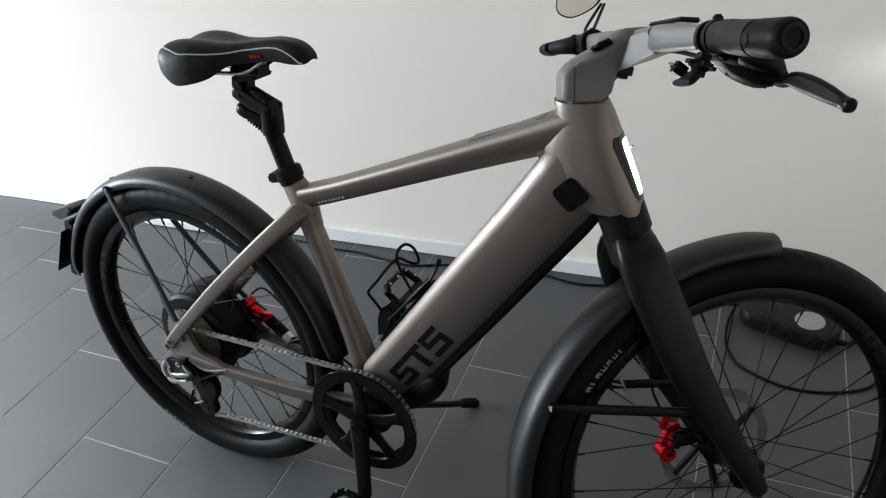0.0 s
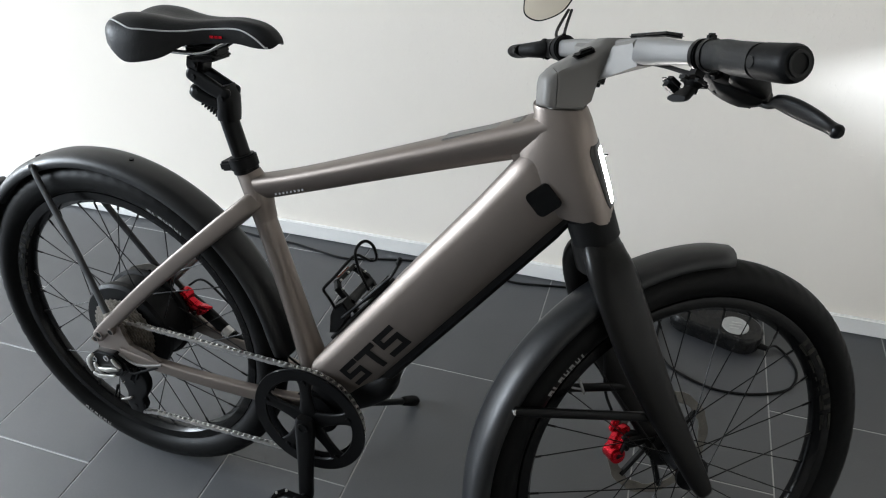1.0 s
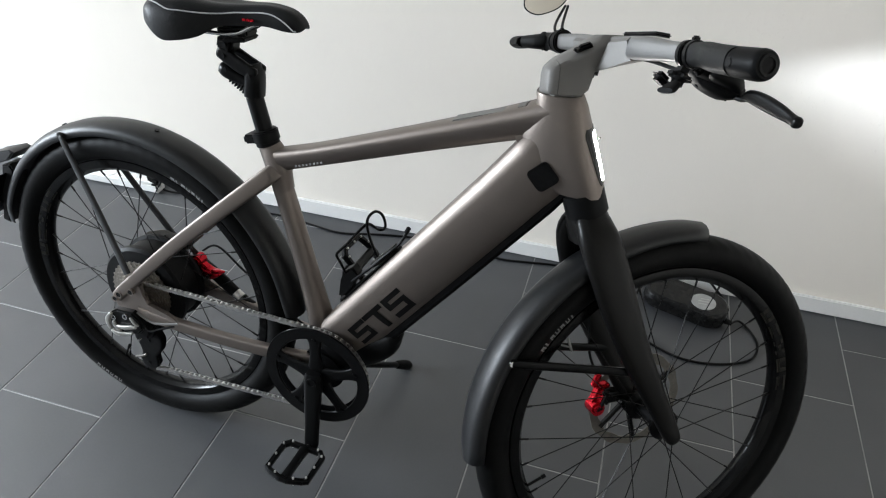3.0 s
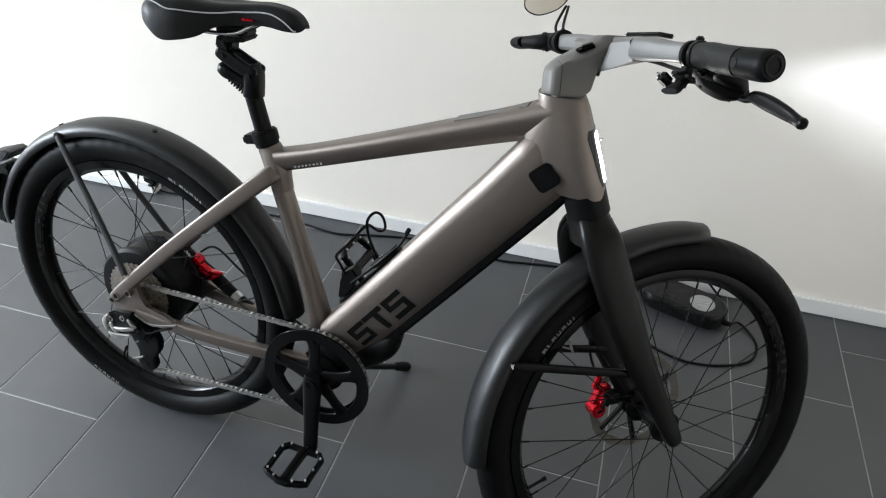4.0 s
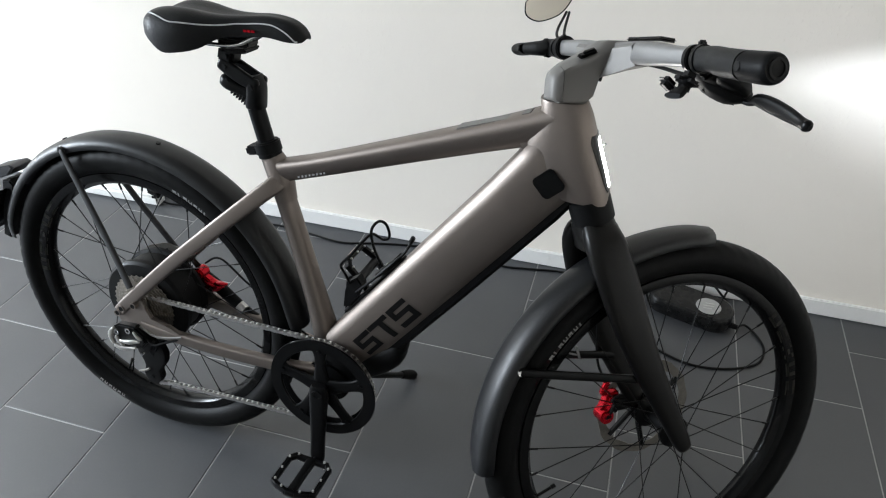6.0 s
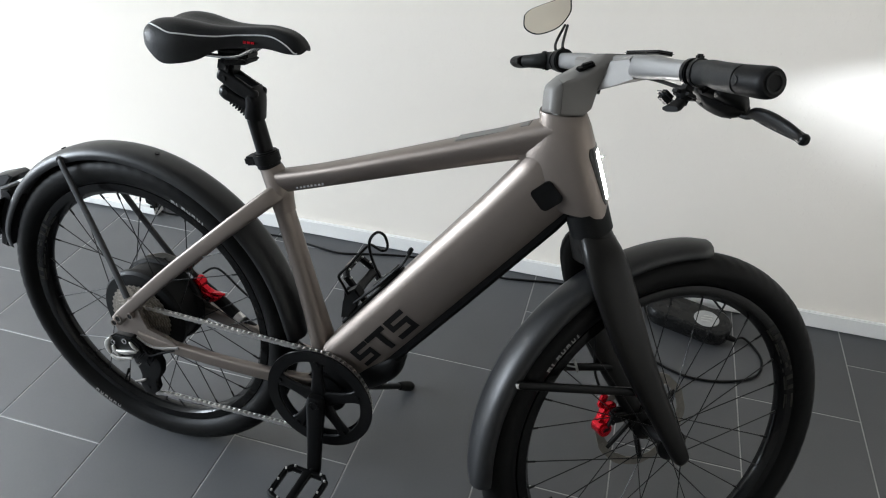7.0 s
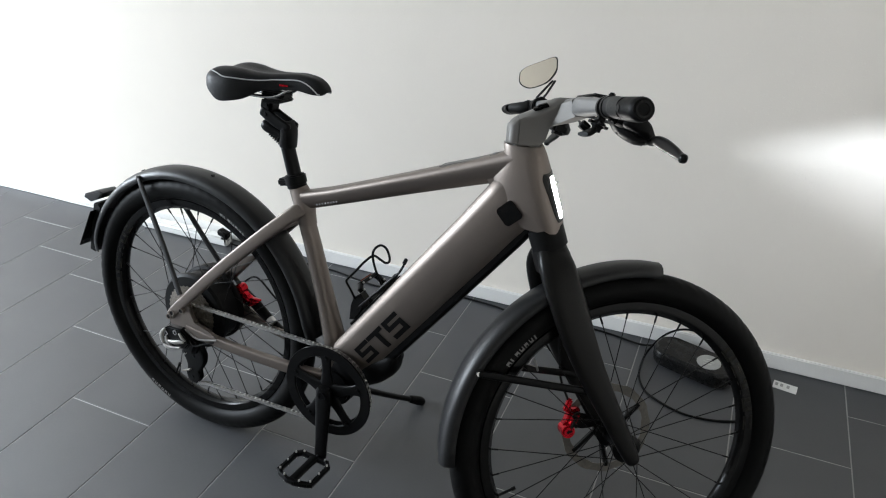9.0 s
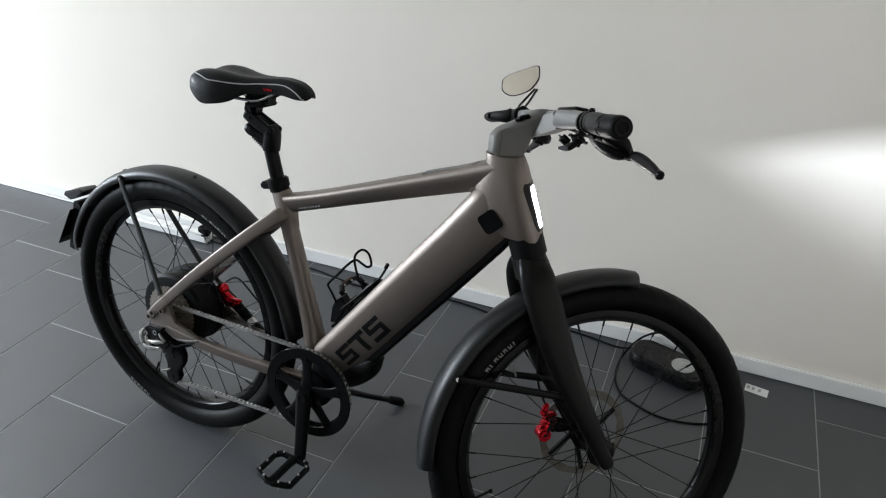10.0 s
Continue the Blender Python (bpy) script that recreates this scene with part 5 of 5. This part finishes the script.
    pipe(bm, [(ub + 0.016, yl - sgn * 0.012, zb - 0.022), (ub + 0.016, yl - sgn * 0.05, zb - 0.018), (0.926, yl - sgn * 0.10, zb - 0.011), (0.926, OFF + sgn * 0.05, 0.994)], 0.0028, 8, 6)
    part("brake_hose", bm, PLASTIC, lever, m=TURNED)
# shifter under the right side
bm = bmesh.new()
block(bm, Matrix.Translation((0.890, OFF - 0.205, 0.972)) @ Matrix.Rotation(radians(20), 4, "Y"), (0.032, 0.030, 0.024), 0.010, 3)
block(bm, Matrix.Translation((0.874, OFF - 0.190, 0.968)) @ Matrix.Rotation(radians(35), 4, "Y"), (0.026, 0.020, 0.013), 0.006, 3)
shifter = part("shifter", bm, PLASTIC, bar, "black gear shifter under the bar", TURNED)
bm = bmesh.new()
beam(bm, [(0.880, OFF - 0.210, 0.962, 0.005, 0.009), (0.868, OFF - 0.216, 0.956, 0.005, 0.011), (0.860, OFF - 0.220, 0.955, 0.003, 0.010)], k=3, n=3)
part("shift_paddle", bm, PLASTIC, shifter, m=TURNED)
# bell-shaped remote on the left side under the bar
bm = bmesh.new()
block(bm, Matrix.Translation((0.946, OFF + 0.112, 0.972)) @ Matrix.Rotation(radians(15), 4, "Y"), (0.03, 0.028, 0.024), 0.006)
block(bm, Matrix.Translation((0.936, OFF + 0.108, 0.990)), (0.018, 0.016, 0.016), 0.004)
part("remote", bm, PLASTIC, bar, "black remote control under the bar", TURNED)
# display on the bar
bm = bmesh.new()
block(bm, Matrix.Translation((0.944, OFF - 0.043, 1.0265)) @ Matrix.Rotation(radians(4), 4, "Y"), (0.030, 0.086, 0.0065), 0.003, 3)
part("display", bm, GLOSS, bar, "slim black display on the bar", TURNED)
bm = bmesh.new()
block(bm, Matrix.Translation((0.866, OFF - 0.002, 1.0030)) @ Matrix.Rotation(radians(-19), 4, "Y") @ Matrix.Rotation(radians(22), 4, "X"), (0.032, 0.012, 0.006), 0.0025)
block(bm, Matrix.Translation((0.868, OFF - 0.003, 1.0073)) @ Matrix.Rotation(radians(-19), 4, "Y") @ Matrix.Rotation(radians(22), 4, "X"), (0.020, 0.008, 0.005), 0.002)
part("stem_button", bm, GLOSS, stem, "gloss black buttons on the stem", TURNED)
# rear-view mirror on a short double arm
bm = bmesh.new()
disc(bm, (0.930, OFF + 0.190, 1.016), (0, 1, 0), 0.0205, 0.016, 30, bevel=0.002)
inv = BIKE.inverted()
unturn = TURNED.inverted() @ inv
n3 = V((-0.25, -0.85, 0.45)).normalized()
e1 = V((0.099, -0.06, 0.065))
e1 = (e1 - n3 * e1.dot(n3)).normalized()
e2 = n3.cross(e1)
e2 = e2 if e2.z > 0 else -e2
MC = V((0.305, 0.447, 0.953)) + e1 * 0.010 + e2 * 0.004
joint = unturn @ (MC + e1 * 0.028 - e2 * 0.026 - n3 * 0.010)
for dy, dx in ((0.0, 0.006), (0.006, -0.006)):
    pipe(bm, [(0.934 + dx, OFF + 0.192 + dy, 1.024), (0.938 + dx, OFF + 0.218 + dy, 1.036), tuple(V((0.938 + dx, OFF + 0.218 + dy, 1.036)).lerp(joint, 0.4) + V((dx * 0.4, 0.008, -0.003))), tuple(joint + V((dx * 0.5, 0, 0)))], 0.0026, 10, 5)
mirror = part("mirror", bm, PLASTIC, bar, "rear-view mirror on a black double arm", TURNED)
shape = [(-0.066, 0.009), (-0.069, -0.018), (-0.052, -0.036), (-0.023, -0.045), (0.027, -0.038), (0.060, -0.013), (0.067, 0.008), (0.061, 0.030), (0.010, 0.027), (-0.045, 0.020)]
shape = [(x * 0.745 - 0.004, y * 0.82) for x, y in smooth_path(shape + shape[:1], 4)[:-1]]
for name, mat, d0, d1, f, lab in (("mirror_shell", PLASTIC, 0.003, -0.010, 1.0, ""), ("mirror_glass", MIRROR, 0.0042, 0.0, 0.945, "pointed oval mirror glass")):
    bm = bmesh.new()
    g = 0.85 if mat is PLASTIC else 1
    a = [bm.verts.new(inv @ (MC + e1 * x * f + e2 * y * f + n3 * d0)) for x, y in shape]
    b = [bm.verts.new(inv @ (MC + e1 * x * f * g + e2 * y * f * g + n3 * d1)) for x, y in shape]
    n = len(a)
    bm.faces.new(a)
    bm.faces.new(b[::-1])
    for i in range(n):
        bm.faces.new((a[i], b[i], b[(i + 1) % n], a[(i + 1) % n]))
    part(name, bm, mat, mirror, lab, angle=25)
# front brake caliper on the far leg
bm = bmesh.new()
block(bm, Matrix.Translation((1.030, 0.055, 0.372)) @ Matrix.Rotation(radians(-68), 4, "Y"), (0.052, 0.034, 0.026), 0.010, 3)
disc(bm, (1.022, 0.052, 0.350), (0, 1, 0), 0.0145, 0.034, 24, bevel=0.004)
block(bm, Matrix.Translation((1.036, 0.052, 0.392)) @ Matrix.Rotation(radians(-20), 4, "Y"), (0.020, 0.020, 0.014), 0.004)
block(bm, Matrix.Translation((1.022, 0.058, 0.402)) @ Matrix.Rotation(radians(-70), 4, "Y"), (0.03, 0.012, 0.012), 0.003)
caliper = part("brake_caliper", bm, RED, bike, "red anodised front brake caliper", TURNED)
for x, z in ((1.030, 0.384), (1.022, 0.352), (1.036, 0.364)):
    bm = bmesh.new()
    disc(bm, (x, 0.037, z), (0, 1, 0), 0.0045, 0.006, 12, bevel=0.001)
    part("bolt", bm, BLACK, caliper, m=TURNED)
for x, z, ln, rot in ((1.031, 0.370, 0.030, -68), (1.023, 0.351, 0.014, -20), (1.036, 0.391, 0.012, -20)):
    bm = bmesh.new()
    block(bm, Matrix.Translation((x, 0.0365, z)) @ Matrix.Rotation(radians(rot), 4, "Y"), (ln, 0.005, 0.0055), 0.001)
    part("caliper_slot", bm, BLACK, caliper, m=TURNED)
bm = bmesh.new()
beam(bm, [(1.03, 0.062, 0.368, 0.010, 0.006), (1.06, 0.062, 0.360, 0.012, 0.006), (1.09, 0.062, 0.366, 0.012, 0.006)], k=3, n=3)
part("caliper_mount", bm, BLACK, caliper, m=TURNED)
bm = bmesh.new()
pipe(bm, [(1.022, 0.058, 0.412), (1.000, 0.060, 0.46), (0.985, 0.050, 0.53), (0.968, 0.045, 0.60), (0.945, 0.042, 0.67)], 0.0026, 8, 6)
part("brake_hose", bm, PLASTIC, caliper, m=TURNED)
# red reflection on the far fork leg, built as a thin strip
bm = bmesh.new()
beam(bm, [(1.0205, 0.0485, 0.558, 0.0030, 0.0016), (1.0445, 0.0495, 0.503, 0.0036, 0.0016), (1.0685, 0.0505, 0.450, 0.0026, 0.0016)], k=3, n=2)
part("red_reflection_strip", bm, RED, bike, "thin red strip standing in for a red reflection inside the fork leg", TURNED)

# headlight beam: a small lamp at the top of the light strip under an added cut-off lip
lamp = bpy.data.lights.new("headlight_lamp", "SPOT")
lamp.energy, lamp.color, lamp.spot_size, lamp.spot_blend, lamp.shadow_soft_size = 215, (0.80, 0.885, 1.0), radians(132), 1.0, 0.0004
spot = new("headlight_lamp", lamp)
LAMP_AT = BIKE @ V((0.9158, 0.003, 0.8720))
spot.matrix_world = look(LAMP_AT, (2.6, WALL_Y, 0.84)) @ Matrix.Diagonal((1, 0.235, 1, 1))
# added light blocker, no part of the bicycle: cuts the beam's upper edge
bm = bmesh.new()
cut_a, cut_b = V((0.704, WALL_Y, 0.629)) - LAMP_AT, V((1.153, WALL_Y, 0.752)) - LAMP_AT
ax1 = (cut_b - cut_a).normalized()
fw = cut_a.normalized() * 0.5 + cut_b.normalized() * 0.5
nrm = cut_a.cross(cut_b).normalized()
nrm = nrm if nrm.z > 0 else -nrm
inv = BIKE.inverted()
ctr = LAMP_AT + fw.normalized() * 0.0025 + nrm * 0.0008
fx = fw.normalized()
fy = nrm.cross(fx).normalized()
block(bm, inv @ Matrix(((fx.x, fy.x, nrm.x, ctr.x), (fx.y, fy.y, nrm.y, ctr.y), (fx.z, fy.z, nrm.z, ctr.z), (0, 0, 0, 1))), (0.003, 0.0065, 0.0016), 0)
part("beam_blocker", bm, BLOCKBLACK, headlight)

# ---- on the floor ----
bm = bmesh.new()
cm = Matrix.Translation((0.768, 0.748, 0.0)) @ Matrix.Rotation(radians(-17), 4, "Z")


def stadium(hx, hy, r, z, seg=10):
    ring = []
    for sx, sy, a0 in ((1, 1, 0), (-1, 1, 90), (-1, -1, 180), (1, -1, 270)):
        for k in range(seg + 1):
            a = radians(a0 + 90 * k / seg)
            ring.append(V((sx * (hx - r) + r * math.cos(a), sy * (hy - r) + r * math.sin(a), z)))
    return ring


loft(bm, [[cm @ p for p in stadium(hx, hy, r, z)] for hx, hy, r, z in ((0.110, 0.048, 0.044, 0.002), (0.119, 0.056, 0.051, 0.008), (0.122, 0.059, 0.053, 0.022), (0.121, 0.058, 0.052, 0.044), (0.118, 0.055, 0.050, 0.051), (0.112, 0.049, 0.045, 0.055), (0.06, 0.02, 0.018, 0.0565))])
charger = tagged(part("battery_charger", bm, SHELL, None, angle=30), "black rounded battery charger with a grey round label on the floor", "charger")
bm = bmesh.new()
disc(bm, cm @ V((0.050, -0.008, 0.0570)), (0, 0, 1), 0.035, 0.003, 40, bevel=0.001)
label_disc = part("round_label", bm, LABELGREY, charger, "grey round printed label")
bm = bmesh.new()
for k in range(3):
    block(bm, cm @ Matrix.Translation((0.050, -0.020 + 0.012 * k, 0.0588)) @ Matrix.Rotation(radians(20), 4, "Z"), (0.03 - 0.006 * abs(k - 1), 0.003, 0.0006), 0)
part("label_print", bm, STEEL, label_disc)
bm = bmesh.new()
disc(bm, cm @ V((0.126, -0.01, 0.022)), cm.to_3x3() @ V((1, 0, 0)), 0.010, 0.03, 16, r2=0.007)
part("cable_gland", bm, PLASTIC, charger)


def floor_cable(name, pts, r, mat, label, category="cable"):
    bm = bmesh.new()
    pipe(bm, [(x, y, z + r) for x, y, z in pts], r, 10, 8)
    return tagged(part(name, bm, mat, None), label, category)


g = cm @ V((0.139, -0.01, 0.018))
floor_cable("charging_cable", [(g.x, g.y, g.z), (0.925, 0.728, 0.006), (0.958, 0.695, 0), (0.972, 0.645, 0), (0.955, 0.59, 0), (0.907, 0.555, 0), (0.834, 0.532, 0), (0.759, 0.532, 0), (0.682, 0.564, 0), (0.648, 0.595, 0), (0.625, 0.654, 0), (0.624, 0.734, 0.002), (0.640, 0.79, 0.016), (0.672, 0.825, 0.046), (0.715, 0.839, 0.070), (0.765, 0.841, 0.074), (0.82, 0.838, 0.055), (0.86, 0.832, 0.02), (0.885, 0.822, 0.0)], 0.0035, PLASTIC, "black charging cable looped on the tiled floor")
e = cm @ V((-0.128, 0.01, 0.02))
floor_cable("mains_cable", [(e.x + 0.003, e.y, e.z), (0.60, 0.80, 0.004), (0.5, 0.822, 0), (0.38, 0.828, 0), (0.27, 0.812, 0), (0.19, 0.803, 0), (0.08, 0.822, 0), (-0.05, 0.828, 0), (-0.14, 0.82, 0), (-0.24, 0.80, 0), (-0.35, 0.772, 0), (-0.45, 0.782, 0), (-0.56, 0.80, 0), (-0.66, 0.80, 0), (-0.80, 0.815, 0), (-0.95, 0.818, 0), (-1.03, 0.806, 0.003), (-1.06, 0.80, 0.012)], 0.0036, PLASTIC, "black mains cable lying along the baseboard")
# socket strip and plug at the far end
bm = bmesh.new()
block(bm, Matrix.Translation((-1.30, 0.808, 0.02)), (0.46, 0.048, 0.04), 0.008, 3)
strip = tagged(part("power_strip", bm, WHITEPL, None), "long white power strip on the floor by the baseboard", "power strip")
for k in range(4):
    bm = bmesh.new()
    disc(bm, (-1.46 + 0.09 * k, 0.808, 0.0405), (0, 0, 1), 0.019, 0.002, 24)
    part("socket", bm, BASEBOARD, strip)
bm = bmesh.new()
block(bm, Matrix.Translation((-1.085, 0.802, 0.055)) @ Matrix.Rotation(radians(20), 4, "Y"), (0.05, 0.036, 0.03), 0.008, 3)
block(bm, Matrix.Translation((-1.085, 0.802, 0.03)), (0.03, 0.03, 0.03), 0.006)
plug = tagged(part("mains_plug", bm, PLASTIC, None), "black mains plug at the end of the power strip", "plug")
floor_cable("white_lead", [(-1.50, 0.825, 0.012), (-1.58, 0.836, 0.004), (-1.75, 0.840, 0), (-1.95, 0.838, 0), (-2.3, 0.841, 0), (-2.8, 0.839, 0), (-3.4, 0.840, 0), (-4.1, 0.838, 0)], 0.004, WHITEPL, "white cable running along the baseboard to the power strip")
# small white card
bm = bmesh.new()
block(bm, Matrix.Translation((1.036, 0.771, 0.0012)) @ Matrix.Rotation(radians(-8), 4, "Z"), (0.066, 0.036, 0.0022), 0.0006)
card = tagged(part("card", bm, WHITEPL, None), "small white printed card lying on the tiles", "card")
bm = bmesh.new()
for dx in (-0.024, -0.010, 0.008):
    block(bm, Matrix.Translation((1.036, 0.771, 0.0026)) @ Matrix.Rotation(radians(-8), 4, "Z") @ Matrix.Translation((dx, 0.002, 0)), (0.008, 0.014, 0.0005), 0)
part("card_print", bm, LABELGREY, card)

# ---- floor tiles, one by one ----
# first joint of each column, from west to east
JOINTS = {-6: 0.49, -5: 0.38, -4: 0.14, -3: -0.12, -2: 0.18, -1: 0.0, 0: 0.40, 1: 0.07, 2: 0.255, 3: 0.5, 4: 0.11}
rnd = random.Random(3)
TILES = {}


def tile_mesh(w, d):
    key = (round(w, 3), round(d, 3))
    if key not in TILES:
        bm = bmesh.new()
        h, b = 0.0035, 0.0012
        rings = [[V((sx * (w / 2 - i), sy * (d / 2 - i), z)) for sx, sy in ((1, 1), (-1, 1), (-1, -1), (1, -1))] for i, z in ((0, -h), (0, -b * 0.6), (b, 0))]
        loft(bm, rings)
        TILES[key] = mesh_of("tile", bm, 20)
        TILES[key].materials.append(TILE)
    return TILES[key]


far_tiles = bmesh.new()
for col in (*range(-18, 15), -19):
    x0, x1 = max(0.3 * col, WEST) + 0.0017, min(0.3 * col + 0.3, EAST) - 0.0017
    y = JOINTS.get(col, rnd.choice((0.0, 0.2, 0.4)) + 0.05)
    while y < WALL_Y:
        y += 0.6
    while y > SOUTH:
        a, b = max(y - 0.6, SOUTH) + 0.0017, min(y, WALL_Y) - 0.0017
        y -= 0.6
        if b - a < 0.02 or x1 - x0 < 0.02:
            continue
        if b < -2.4:  # the far end of the room, joined
            n = len(far_tiles.verts)
            far_tiles.from_mesh(tile_mesh(x1 - x0, b - a))
            far_tiles.verts.ensure_lookup_table()
            bmesh.ops.translate(far_tiles, vec=((x0 + x1) / 2, (a + b) / 2, 0), verts=far_tiles.verts[n:])
            continue
        t = new("tile", tile_mesh(x1 - x0, b - a))
        t.location = ((x0 + x1) / 2, (a + b) / 2, 0)
        t.parent = floor
tagged(part("tile_field", far_tiles, TILE, floor, angle=20), kind="stuff")
